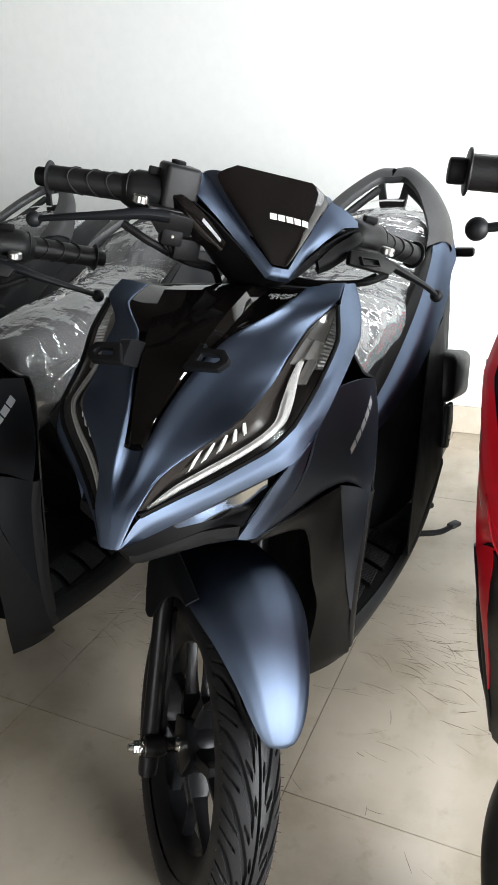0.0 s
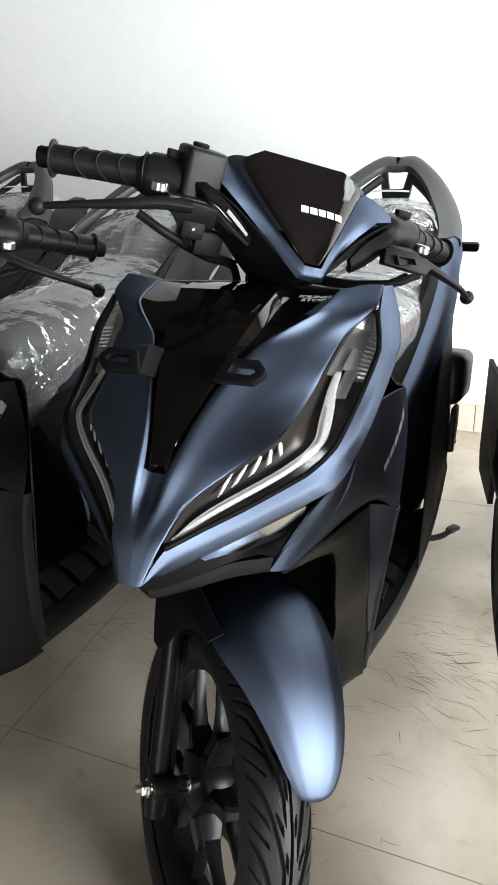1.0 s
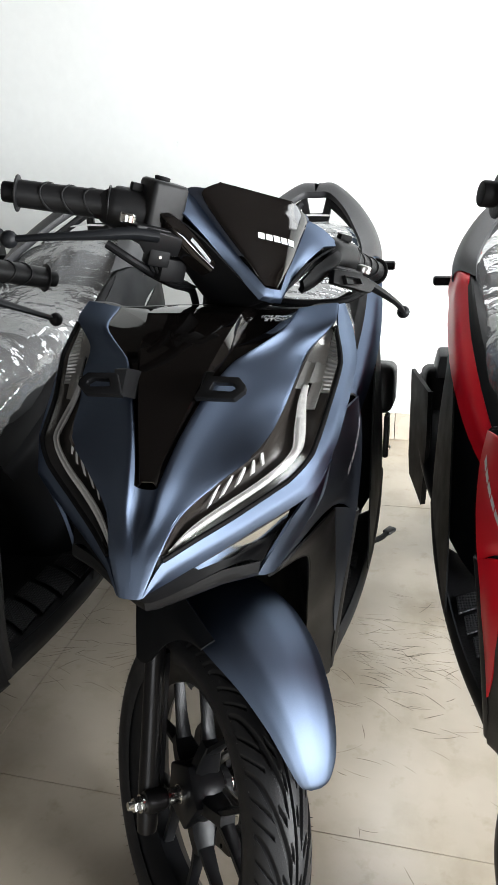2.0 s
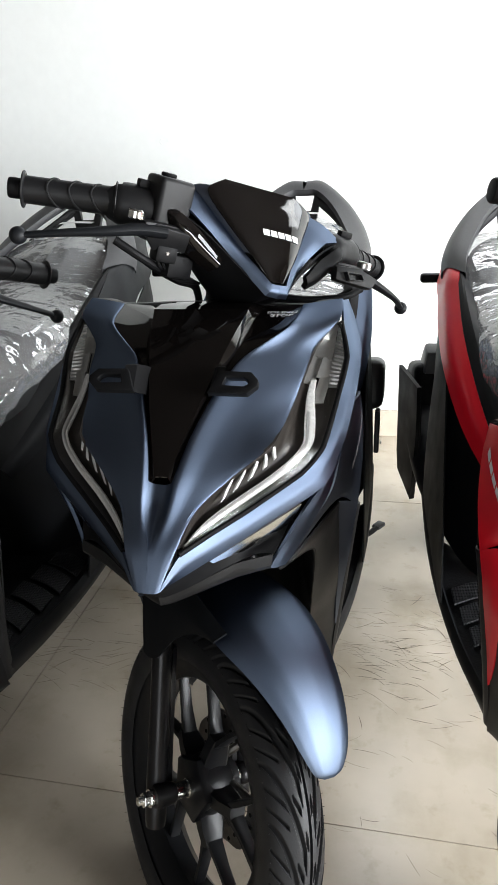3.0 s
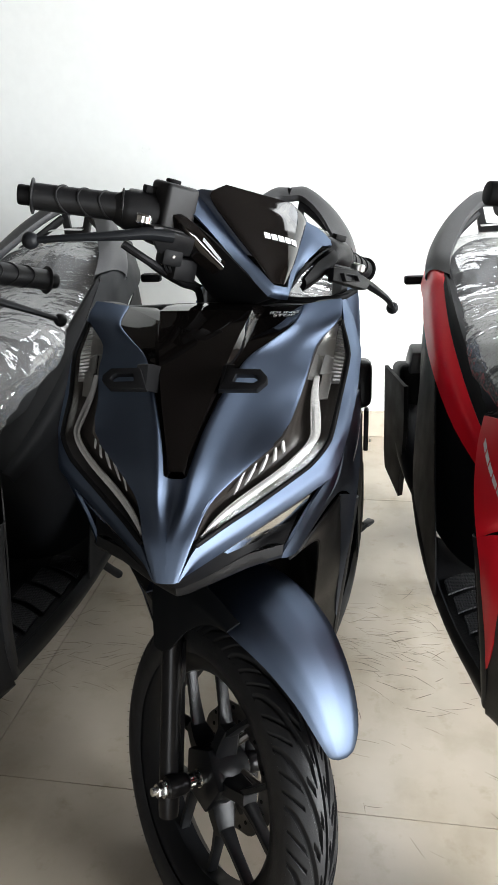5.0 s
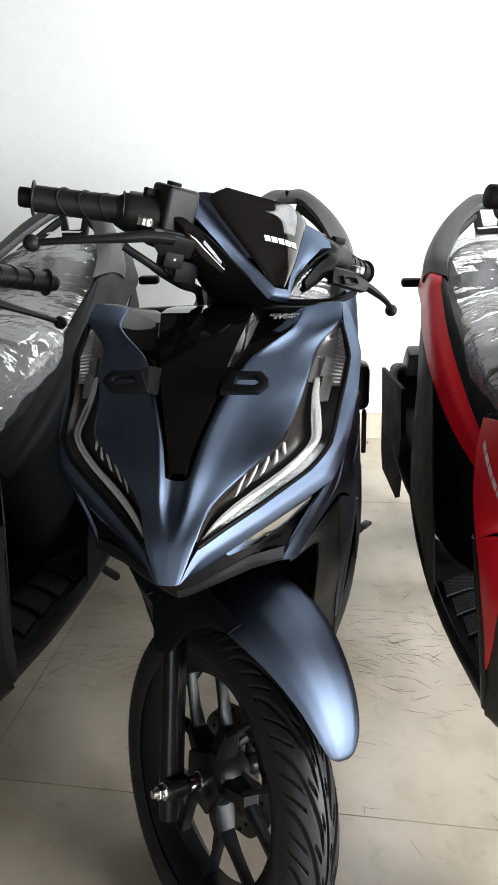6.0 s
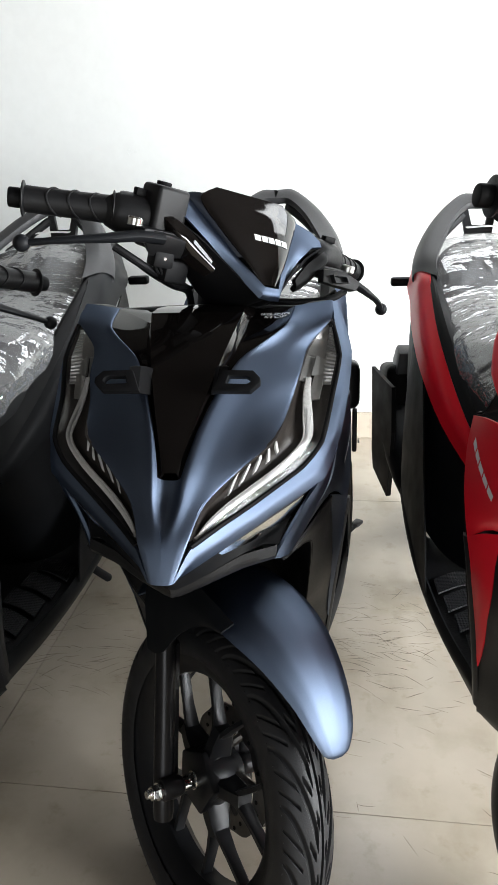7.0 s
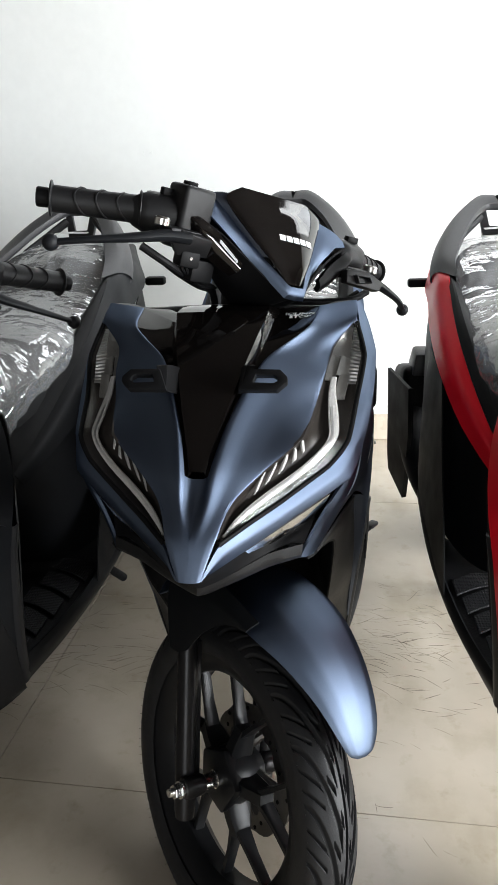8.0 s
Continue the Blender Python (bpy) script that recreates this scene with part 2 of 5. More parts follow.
def loft(rows, nu=4, nv=4, su=True, sv=True, thick=0.003, core=CORE, mirror=False, bm=None, wobble=0.0):
    """A shell through a small grid of control points: nu and nv steps between neighbours."""
    k, m = len(rows), len(rows[0])
    across = np.array([catmull(r, (m - 1) * nv, sv) for r in rows])
    g = np.array([catmull(across[:, j], (k - 1) * nu, su) for j in range(across.shape[1])]).transpose(1, 0, 2)
    du, dv = np.gradient(g, axis=0), np.gradient(g, axis=1)
    nr = np.cross(du, dv)
    nr /= np.maximum(np.linalg.norm(nr, axis=2, keepdims=True), 1e-9)
    mid = g.reshape(-1, 3).mean(0)
    if np.sum(nr * (g - core)) < 0:
        nr = -nr
    if wobble:
        for i in range(g.shape[0]):
            for j in range(g.shape[1]):
                q = Vector(g[i, j])
                g[i, j] += nr[i, j] * wobble * (noise.noise(q * 9) + 0.6 * abs(noise.noise(q * 23)) + 0.35 * abs(noise.noise(q * 55)))
    bm = bm or bmesh.new()
    for sign in ((1, -1) if mirror else (1,)):
        s = np.array((sign, 1, 1))
        layers = [g] if not thick else [g, g - nr * thick]
        vs = [[[bm.verts.new(p * s) for p in row] for row in lay] for lay in layers]
        a, b = g.shape[0], g.shape[1]
        for li, v in enumerate(vs):
            for i in range(a - 1):
                for j in range(b - 1):
                    try:
                        bm.faces.new((v[i][j], v[i + 1][j], v[i + 1][j + 1], v[i][j + 1]))
                    except ValueError:
                        pass
        if thick:
            f, h = vs
            ring = [(i, 0) for i in range(a)] + [(a - 1, j) for j in range(1, b)] + [(i, b - 1) for i in range(a - 2, -1, -1)] + [(0, j) for j in range(b - 2, 0, -1)]
            for (i, j), (p, q) in zip(ring, ring[1:] + ring[:1]):
                bm.faces.new((f[i][j], f[p][q], h[p][q], h[i][j]))
    bmesh.ops.remove_doubles(bm, verts=bm.verts, dist=0.0004)
    bmesh.ops.recalc_face_normals(bm, faces=bm.faces)
    return bm


def tube(path, radii, segs=12, steps=6, bm=None, flat=1.0):
    """A round bar along a smooth path, closed at both ends."""
    bm = bm or bmesh.new()
    n = (len(path) - 1) * steps
    p = catmull(path, n)
    r = catmull([[x] for x in radii], n)[:, 0] if hasattr(radii, "__len__") else np.full(n + 1, radii)
    rings, side = [], None
    for i in range(n + 1):
        d = p[min(i + 1, n)] - p[max(i - 1, 0)]
        d /= np.linalg.norm(d)
        if side is None:
            side = np.cross(d, (0, 0, 1) if abs(d[2]) < 0.9 else (1, 0, 0))
        side = side - d * (side @ d)
        side /= np.linalg.norm(side)
        up = np.cross(d, side)
        rings.append([bm.verts.new(p[i] + r[i] * (math.cos(a) * side + flat * math.sin(a) * up)) for a in np.linspace(0, 2 * math.pi, segs, endpoint=False)])
    for a, b in zip(rings, rings[1:]):
        for i in range(segs):
            bm.faces.new((a[i], a[(i + 1) % segs], b[(i + 1) % segs], b[i]))
    bm.faces.new(rings[0][::-1])
    bm.faces.new(rings[-1])
    return bm


def box(c, size, bev=0.003, rot=(0, 0, 0), bm=None, segs=2, taper=1.0):
    bm = bm or bmesh.new()
    tmp = bmesh.new()
    bmesh.ops.create_cube(tmp, size=1)
    for v in tmp.verts:
        if v.co.z > 0:
            v.co.x *= taper
            v.co.y *= taper
        v.co = Vector((v.co.x * size[0], v.co.y * size[1], v.co.z * size[2]))
    if bev:
        bmesh.ops.bevel(tmp, geom=tmp.edges[:], offset=bev, segments=segs, profile=0.5, affect="EDGES")
    tmp.transform(pose(*c, *rot))
    return merge(bm, tmp)


def merge(bm, tmp):
    idx = {v: bm.verts.new(v.co) for v in tmp.verts}
    for f in tmp.faces:
        bm.faces.new([idx[v] for v in f.verts])
    tmp.free()
    return bm


def prism(outline, depth, m, bev=0.002, bm=None, hole=None):
    """A plate of a flat outline in the x-y plane of m, depth thick along its z, with an opening where hole names one."""
    bm = bm or bmesh.new()
    tmp = bmesh.new()
    if hole:
        n = len(outline)
        for z0, z1 in ((0, depth),):
            o0 = [tmp.verts.new((x, y, z0)) for x, y in outline]
            o1 = [tmp.verts.new((x, y, z1)) for x, y in outline]
            h0 = [tmp.verts.new((x, y, z0)) for x, y in hole]
            h1 = [tmp.verts.new((x, y, z1)) for x, y in hole]
            for i in range(n):
                j = (i + 1) % n
                tmp.faces.new((o0[i], o0[j], o1[j], o1[i]))
                tmp.faces.new((h0[j], h0[i], h1[i], h1[j]))
                tmp.faces.new((o1[i], o1[j], h1[j], h1[i]))
                tmp.faces.new((o0[j], o0[i], h0[i], h0[j]))
    else:
        f = tmp.faces.new([tmp.verts.new((x, y, 0)) for x, y in outline])
        r = bmesh.ops.extrude_face_region(tmp, geom=[f])
        bmesh.ops.translate(tmp, verts=[v for v in r["geom"] if isinstance(v, bmesh.types.BMVert)], vec=(0, 0, depth))
    bmesh.ops.recalc_face_normals(tmp, faces=tmp.faces)
    if bev:
        sharp = [e for e in tmp.edges if len(e.link_faces) == 2 and e.calc_face_angle() > 0.5]
        bmesh.ops.bevel(tmp, geom=sharp, offset=bev, segments=2, profile=0.5, affect="EDGES", clamp_overlap=True)
    tmp.transform(m)
    return merge(bm, tmp)


def lathe(profile, c, segs=40, axis="X", bm=None, closed=False):
    """profile: (radius, place along the axis) pairs, turned round the axis through c."""
    bm = bm or bmesh.new()
    rings = []
    for r, a in profile:
        ring = []
        for i in range(segs):
            t = 2 * math.pi * i / segs
            u, v = r * math.cos(t), r * math.sin(t)
            off = {"X": (a, u, v), "Y": (u, a, v), "Z": (u, v, a)}[axis]
            ring.append(bm.verts.new((c[0] + off[0], c[1] + off[1], c[2] + off[2])))
        rings.append(ring)
    pairs = list(zip(rings, rings[1:])) + ([(rings[-1], rings[0])] if closed else [])
    for a, b in pairs:
        for i in range(segs):
            bm.faces.new((a[i], a[(i + 1) % segs], b[(i + 1) % segs], b[i]))
    if not closed:
        bm.faces.new(rings[0][::-1])
        bm.faces.new(rings[-1])
    bmesh.ops.recalc_face_normals(bm, faces=bm.faces)
    return bm


def part(name, bm, mat, parent, label="", m=None, smooth=35):
    if m is not None:
        bm.transform(m)
    me = bpy.data.meshes.new(name)
    bm.to_mesh(me)
    bm.free()
    me.materials.append(mat)
    if smooth:
        me.polygons.foreach_set("use_smooth", [True] * len(me.polygons))
        me.set_sharp_from_angle(angle=radians(smooth))
    ob = new(name, me)
    if parent is not None:
        ob.parent = parent
    if label:
        ob["label"] = label
    return ob


def mir(pts):
    return [(-x, y, z) for x, y, z in pts]


def words(name, text, size, mat, parent, m, depth=0.0006, stretch=1.0):
    """Lettering in the built-in font as a thin mesh."""
    cu = bpy.data.curves.new(name, "FONT")
    cu.body, cu.size, cu.extrude, cu.align_x, cu.align_y, cu.space_line = text, size, depth, "CENTER", "CENTER", 0.95
    cu.offset, cu.shear = size * 0.022, 0.15
    tmp = bpy.data.objects.new(name, cu)
    scene.collection.objects.link(tmp)
    bpy.context.view_layer.update()
    me = bpy.data.meshes.new_from_object(tmp.evaluated_get(bpy.context.evaluated_depsgraph_get()))
    bpy.data.objects.remove(tmp)
    me.transform(m @ Matrix.Diagonal((stretch, 1, 1, 1)))
    me.materials.clear()
    me.materials.append(mat)
    ob = new(name, me)
    ob.parent = parent
    return ob



def drape(ob, target, way, lift=0.0006):
    """Lay a thin print's points on the surface of target, along way; both share one frame."""
    tmp = bmesh.new()
    tmp.from_mesh(target.data)
    tree = BVHTree.FromBMesh(tmp)
    way = Vector(way).normalized()
    for v in ob.data.vertices:
        hit, nrm, _, _ = tree.ray_cast(v.co - way * 0.03, way)
        if hit is not None:
            v.co = hit - way * lift
    tmp.free()
    return ob

# ---- large structure ----


def slab(name, x0, x1, y0, y1, z0, z1, mat, label, category="wall"):
    ob = part(name, box(((x0 + x1) / 2, (y0 + y1) / 2, (z0 + z1) / 2), (x1 - x0, y1 - y0, z1 - z0), 0), mat, None, smooth=0)
    return tagged(ob, label, category, kind="structure")


T = 0.15
floor = slab("floor", LEFT_X - T, RIGHT_X + T, FRONT_Y - T, BACK_Y + T, -0.12, -0.004, M_JOINT, "beige ceramic tile floor with thin dark joints", "floor")
slab("wall_back", LEFT_X - T, RIGHT_X + T, BACK_Y, BACK_Y + T, 0.0, 2.03, M_WALL, "white painted wall with chipped and patched spots")
# high transom opening in the back wall, above the scooters
slab("wall_back_side", LEFT_X - T, -0.92, BACK_Y, BACK_Y + T, 2.03, CEIL_Z, M_WALL, "white painted wall beside the high window")
slab("wall_back_pier", 1.62, RIGHT_X + T, BACK_Y, BACK_Y + T, 2.03, CEIL_Z, M_WALL, "white painted wall beside the high window")
slab("wall_back_lintel", -0.92, 1.62, BACK_Y, BACK_Y + T, 2.63, CEIL_Z, M_WALL, "white painted wall over the high window")
# side and front walls are unseen, added dark to hold down bounce and reflections
slab("wall_left", LEFT_X - T, LEFT_X, FRONT_Y, BACK_Y, 0.0, CEIL_Z, M_DIM, "unseen side wall, kept dark to dim reflections")
slab("ceiling", LEFT_X - T, RIGHT_X + T, FRONT_Y - T, BACK_Y + T, CEIL_Z, CEIL_Z + T, M_CEIL, "dark brown boarded ceiling", "ceiling")
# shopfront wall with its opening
slab("wall_front_side", LEFT_X - T, -1.3, FRONT_Y - T, FRONT_Y, 0.0, CEIL_Z, M_DIM, "unseen wall beside the shopfront, kept dark to dim reflections")
slab("wall_front_pier", 1.3, RIGHT_X + T, FRONT_Y - T, FRONT_Y, 0.0, CEIL_Z, M_DIM, "unseen wall beside the shopfront, kept dark to dim reflections")
slab("wall_front_lintel", -1.3, 1.3, FRONT_Y - T, FRONT_Y, 2.05, CEIL_Z, M_DIM, "unseen wall over the shopfront, kept dark to dim reflections")
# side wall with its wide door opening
slab("wall_right_back", RIGHT_X, RIGHT_X + T, 1.75, BACK_Y, 0.0, CEIL_Z, M_DIM, "unseen side wall, kept dark to dim reflections")
slab("wall_right_front", RIGHT_X, RIGHT_X + T, FRONT_Y, -1.85, 0.0, CEIL_Z, M_DIM, "unseen side wall, kept dark to dim reflections")
slab("wall_right_lintel", RIGHT_X, RIGHT_X + T, -1.85, 1.75, 2.15, CEIL_Z, M_DIM, "unseen wall over the side door, kept dark to dim reflections")
slab("ground", -60, 60, -60, 60, -0.4, -0.13, M_YARD, "pale concrete yard outside", "ground")

# ---- scooters ----
STEER_Y, RAKE = 0.6125, radians(22.3)
AXLE = (0.0, 0.698, 0.230)
TYRE_R = 0.249


def steer_matrix(deg):
    o = Matrix.Translation((0, STEER_Y, 0))
    return o @ Matrix.Rotation(radians(deg), 4, Vector((0, math.sin(RAKE), math.cos(RAKE)))) @ o.inverted()


def tyre_mesh(c, radius, half, rim, around, across, tread=True, blocks=20):
    bm = bmesh.new()
    cy, cz = c[1], c[2]
    pitch = 2 * math.pi / blocks
    rings = []
    for i in range(around):
        th = 2 * math.pi * i / around
        ring = []
        for j in range(across + 1):
            v = -1 + 2 * j / across
            psi = radians(122) * v
            x, r = half * math.sin(psi), radius - half + half * math.cos(psi) * 0.98
            a = abs(math.degrees(psi))
            if tread and a < 74:
                lane = th + (0.5 * pitch if v > 0 else 0.0)
                cut = 1.0 if a < 2.4 else 0.0
                for length, a0, a1, power, shift, wide in ((0.50, 9, 72, 1.9, 0.0, 0.0036), (0.12, 32, 70, 1.2, 0.40, 0.0024), (0.10, 36, 72, 1.2, 0.72, 0.0022), (0.07, 13, 24, 1.0, 0.62, 0.0026), (0.05, 4.5, 9, 1.0, 0.20, 0.0024)):
                    if a0 < a < a1:
                        q = 1 - (a - a0) / (a1 - a0)
                        centre = length * q ** power + shift * pitch
                        slope = length * power * max(q, 0.02) ** (power - 1) / radians(a1 - a0) * radius / half
                        off = abs((lane - centre + pitch / 2) % pitch - pitch / 2) * radius / math.sqrt(1 + slope * slope)
                        cut = max(cut, min(1.0, max(0.0, (wide - off) / 0.0018)))
                r -= 0.0055 * cut
            ring.append(bm.verts.new((c[0] + x, cy + r * math.cos(th), cz + r * math.sin(th))))
        rings.append(ring)
    for a, b in zip(rings, rings[1:] + rings[:1]):
        for j in range(across):
            bm.faces.new((a[j], b[j], b[j + 1], a[j + 1]))
    bmesh.ops.recalc_face_normals(bm, faces=bm.faces)
    return bm


def wheel(parent, c, radius, half, m, detail, disc_side=0.036):
    root = new("front_wheel" if disc_side else "rear_wheel")
    root.parent = parent
    rim_r = radius - half * 1.62
    part("tyre", tyre_mesh(c, radius, half, rim_r, 1400 if detail else 96, 176 if detail else 20, detail), M_RUBBER, root, "black tyre with curved tread grooves", m, smooth=30)
    if detail:
        bm = bmesh.new()
        for i in range(96):
            a = 2 * math.pi * (i + 0.3 * random.random()) / 96
            for side in (-1, 1):
                r0 = radius - half * 0.68
                p = np.array((c[0] + side * half * 0.93, c[1] + r0 * math.cos(a), c[2] + r0 * math.sin(a)))
                out = np.array((side * 0.8, 0.6 * math.cos(a), 0.6 * math.sin(a)))
                tube([p, p + out * random.uniform(0.003, 0.006)], [0.0005, 0.0003], 4, 1, bm)
        tagged(part("moulding_hairs", bm, M_RUBBER, root, "", m), "fine rubber moulding hairs on the tyre", "", kind="stuff")
    w = half * 0.80
    part("rim", lathe([(rim_r + 0.006, -w), (rim_r + 0.006, -w + 0.003), (rim_r - 0.004, -w + 0.006), (rim_r - 0.018, -0.012), (rim_r - 0.020, 0.012), (rim_r - 0.004, w - 0.006), (rim_r + 0.006, w - 0.003), (rim_r + 0.006, w), (rim_r - 0.008, w - 0.004), (rim_r - 0.026, 0.014), (rim_r - 0.026, -0.014), (rim_r - 0.008, -w + 0.004)], c, 72, closed=True), M_ALLOY, root, "black alloy rim", m)
    part("hub", lathe([(0.014, -0.030), (0.024, -0.029), (0.030, -0.024), (0.040, -0.020), (0.044, 0.0), (0.040, 0.024), (0.030, 0.03), (0.028, 0.042), (0.016, 0.043)], c, 32), M_ALLOY, root, "", m)
    star = [((0.050 if i % 2 else 0.040) * math.cos(radians(36 * i - 20)), (0.050 if i % 2 else 0.040) * math.sin(radians(36 * i - 20))) for i in range(10)]
    part("hub_plate", prism(star, 0.020, Matrix.Translation((c[0] - 0.030, c[1], c[2])) @ Euler((radians(90), 0, radians(90))).to_matrix().to_4x4(), 0.004), M_ALLOY, root, "", m)
    for k in range(5):
        base = k * 72 + 16

        def bar(stations):
            """A cast bar through stations of radius, angle, half-width and half-depth."""
            mid = [np.array((0.0, r * math.cos(radians(a)), r * math.sin(radians(a)))) for r, a, _, _ in stations]
            t = (mid[-1] - mid[0]) / np.linalg.norm(mid[-1] - mid[0])
            nrm = np.cross((1, 0, 0), t)
            rows = []
            for p, (_, _, wd, xo) in zip(mid, stations):
                q = p + np.array(c)
                ring = [(0.72, -xo), (1.0, -xo * 0.55), (1.0, xo * 0.8), (0.8, xo), (-0.8, xo), (-1.0, xo * 0.8), (-1.0, -xo * 0.55), (-0.72, -xo), (0.72, -xo)]
                rows.append([q + nrm * wd * f + (x, 0, 0) for f, x in ring])
            bm = loft(rows, 2, 1, su=False, sv=False, thick=0)
            bmesh.ops.holes_fill(bm, edges=bm.edges[:])
            return bm

        part("spoke_root", bar(((0.030, base, 0.0135, 0.021), (0.060, base, 0.0110, 0.018), (0.086, base, 0.0115, 0.012))), M_ALLOY, root, "", m, smooth=25)
        for d in (-1, 1):
            part("spoke", bar(((0.079, base + d * 5.5, 0.0050, 0.0115), (0.112, base + d * 13.5, 0.0042, 0.0088), (rim_r - 0.020, base + d * 20, 0.0050, 0.0080))), M_ALLOY, root, "", m, smooth=25)
    if disc_side:
        x = disc_side
        n = 60
        bm = bmesh.new()
        rows = []
        for r, xx in ((0.062, x), (0.097, x), (0.097, x + 0.004), (0.062, x + 0.004)):
            rows.append([bm.verts.new((c[0] + xx, c[1] + (r + 0.0022 * math.sin(i * 2 * math.pi / n * 10)) * math.cos(2 * math.pi * i / n), c[2] + (r + 0.0022 * math.sin(i * 2 * math.pi / n * 10)) * math.sin(2 * math.pi * i / n))) for i in range(n)])
        for a, b in zip(rows, rows[1:] + rows[:1]):
            for i in range(n):
                bm.faces.new((a[i], a[(i + 1) % n], b[(i + 1) % n], b[i]))
        disc = part("brake_disc", bm, M_DISC, root, "drilled steel brake disc", m)
        bm = bmesh.new()
        for i in range(30):
            t = 2 * math.pi * i / 30
            r = (0.071, 0.080, 0.089)[i % 3]
            lathe([(0.0032, x - 0.0008), (0.0032, x + 0.0048)], (c[0], c[1] + r * math.cos(t), c[2] + r * math.sin(t)), 8, bm=bm)
        part("drill_holes", bm, M_DEEP, disc, "", m)
        for k in range(5):
            t = radians(k * 72)
            bm = tube([(c[0] + 0.02, c[1] + 0.035 * math.cos(t), c[2] + 0.035 * math.sin(t)), (c[0] + x + 0.002, c[1] + 0.066 * math.cos(t + 0.35), c[2] + 0.066 * math.sin(t + 0.35))], [0.008, 0.006], 8, 3)
            part("disc_arm", bm, M_DISC, root, "", m)
    return root


def grip(parent, side, m):
    """side: 1 left hand, -1 right hand."""
    a, b = np.array((side * 0.192, 0.970, 0.9935)), np.array((side * 0.298, 1.017, 0.980))
    d = b - a
    L = np.linalg.norm(d)
    d /= L
    bm = tube([a, a + d * L * 0.5, b], [0.0185, 0.0172, 0.0168], 24, 6)
    for q, r in ((a, 0.0245), (b - d * 0.003, 0.0222)):
        tube([q, q + d * 0.001, q + d * 0.003, q + d * 0.004], [r * 0.85, r, r, r * 0.85], 24, 2, bm)
    g = part("grip", bm, M_GRIP, parent, "black rubber grip with curved ribs", m)
    up = np.array((0, 0, 1.0)) - d * d[2]
    up /= np.linalg.norm(up)
    fw = np.cross(d, up) * (1 if np.cross(d, up)[1] < 0 else -1)
    for k in range(3):
        pts = []
        for i, ang in enumerate(np.linspace(-75, 105, 11)):
            bow = (ang - 25) / 90
            along = L * (0.74 - 0.23 * k) - 0.016 * abs(bow) ** 1.6
            w = math.cos(radians(ang)), math.sin(radians(ang))
            pts.append(a + d * along + 0.0180 * (w[0] * fw + w[1] * up))
        part("grip_rib", tube(pts, [0.0004, 0.0011, 0.0014, 0.0014, 0.0014, 0.0014, 0.0014, 0.0014, 0.0014, 0.0011, 0.0004], 6, 2), M_GRIP, g, "", m)
    part("bar_end", tube([b + d * 0.001, b + d * 0.004, b + d * 0.0155, b + d * 0.0175], [0.0115, 0.0125, 0.0125, 0.0105], 20, 2), M_DEEP, parent, "black bar end weight", m)


def lever(parent, side, m):
    s = side
    path = [(s * 0.150, 0.905, 0.975), (s * 0.185, 0.905, 0.972), (s * 0.225, 0.905, 0.962), (s * 0.275, 0.918, 0.948), (s * 0.314, 0.940, 0.934)]
    bm = tube(path, [0.011, 0.0105, 0.0085, 0.0062, 0.0055], 12, 5, flat=0.75)
    lv = part("brake_lever", bm, M_BLACKPAINT, parent, "black lever with a ball end", m)
    bm = bmesh.new()
    bmesh.ops.create_uvsphere(bm, u_segments=20, v_segments=12, radius=0.0105)
    bm.transform(Matrix.Translation((s * 0.316, 0.941, 0.933)))
    part("ball_end", bm, M_BLACKPAINT, lv, "", m)
    return lv


def bars(name, parent, m, widths, height, mat, label=""):
    """A brand mark as plain upright bars of the letters' widths."""
    total = sum(widths) * 1.18
    x = -total / 2
    bm = bmesh.new()
    for w in widths:
        g = [[bm.verts.new((x + w * i / 4, height * (j / 4 - 0.5), 0)) for j in range(5)] for i in range(5)]
        for i in range(4):
            for j in range(4):
                bm.faces.new((g[i][j], g[i + 1][j], g[i + 1][j + 1], g[i][j + 1]))
        x += w * 1.18
    return part(name, bm, mat, parent, label, m, smooth=0)


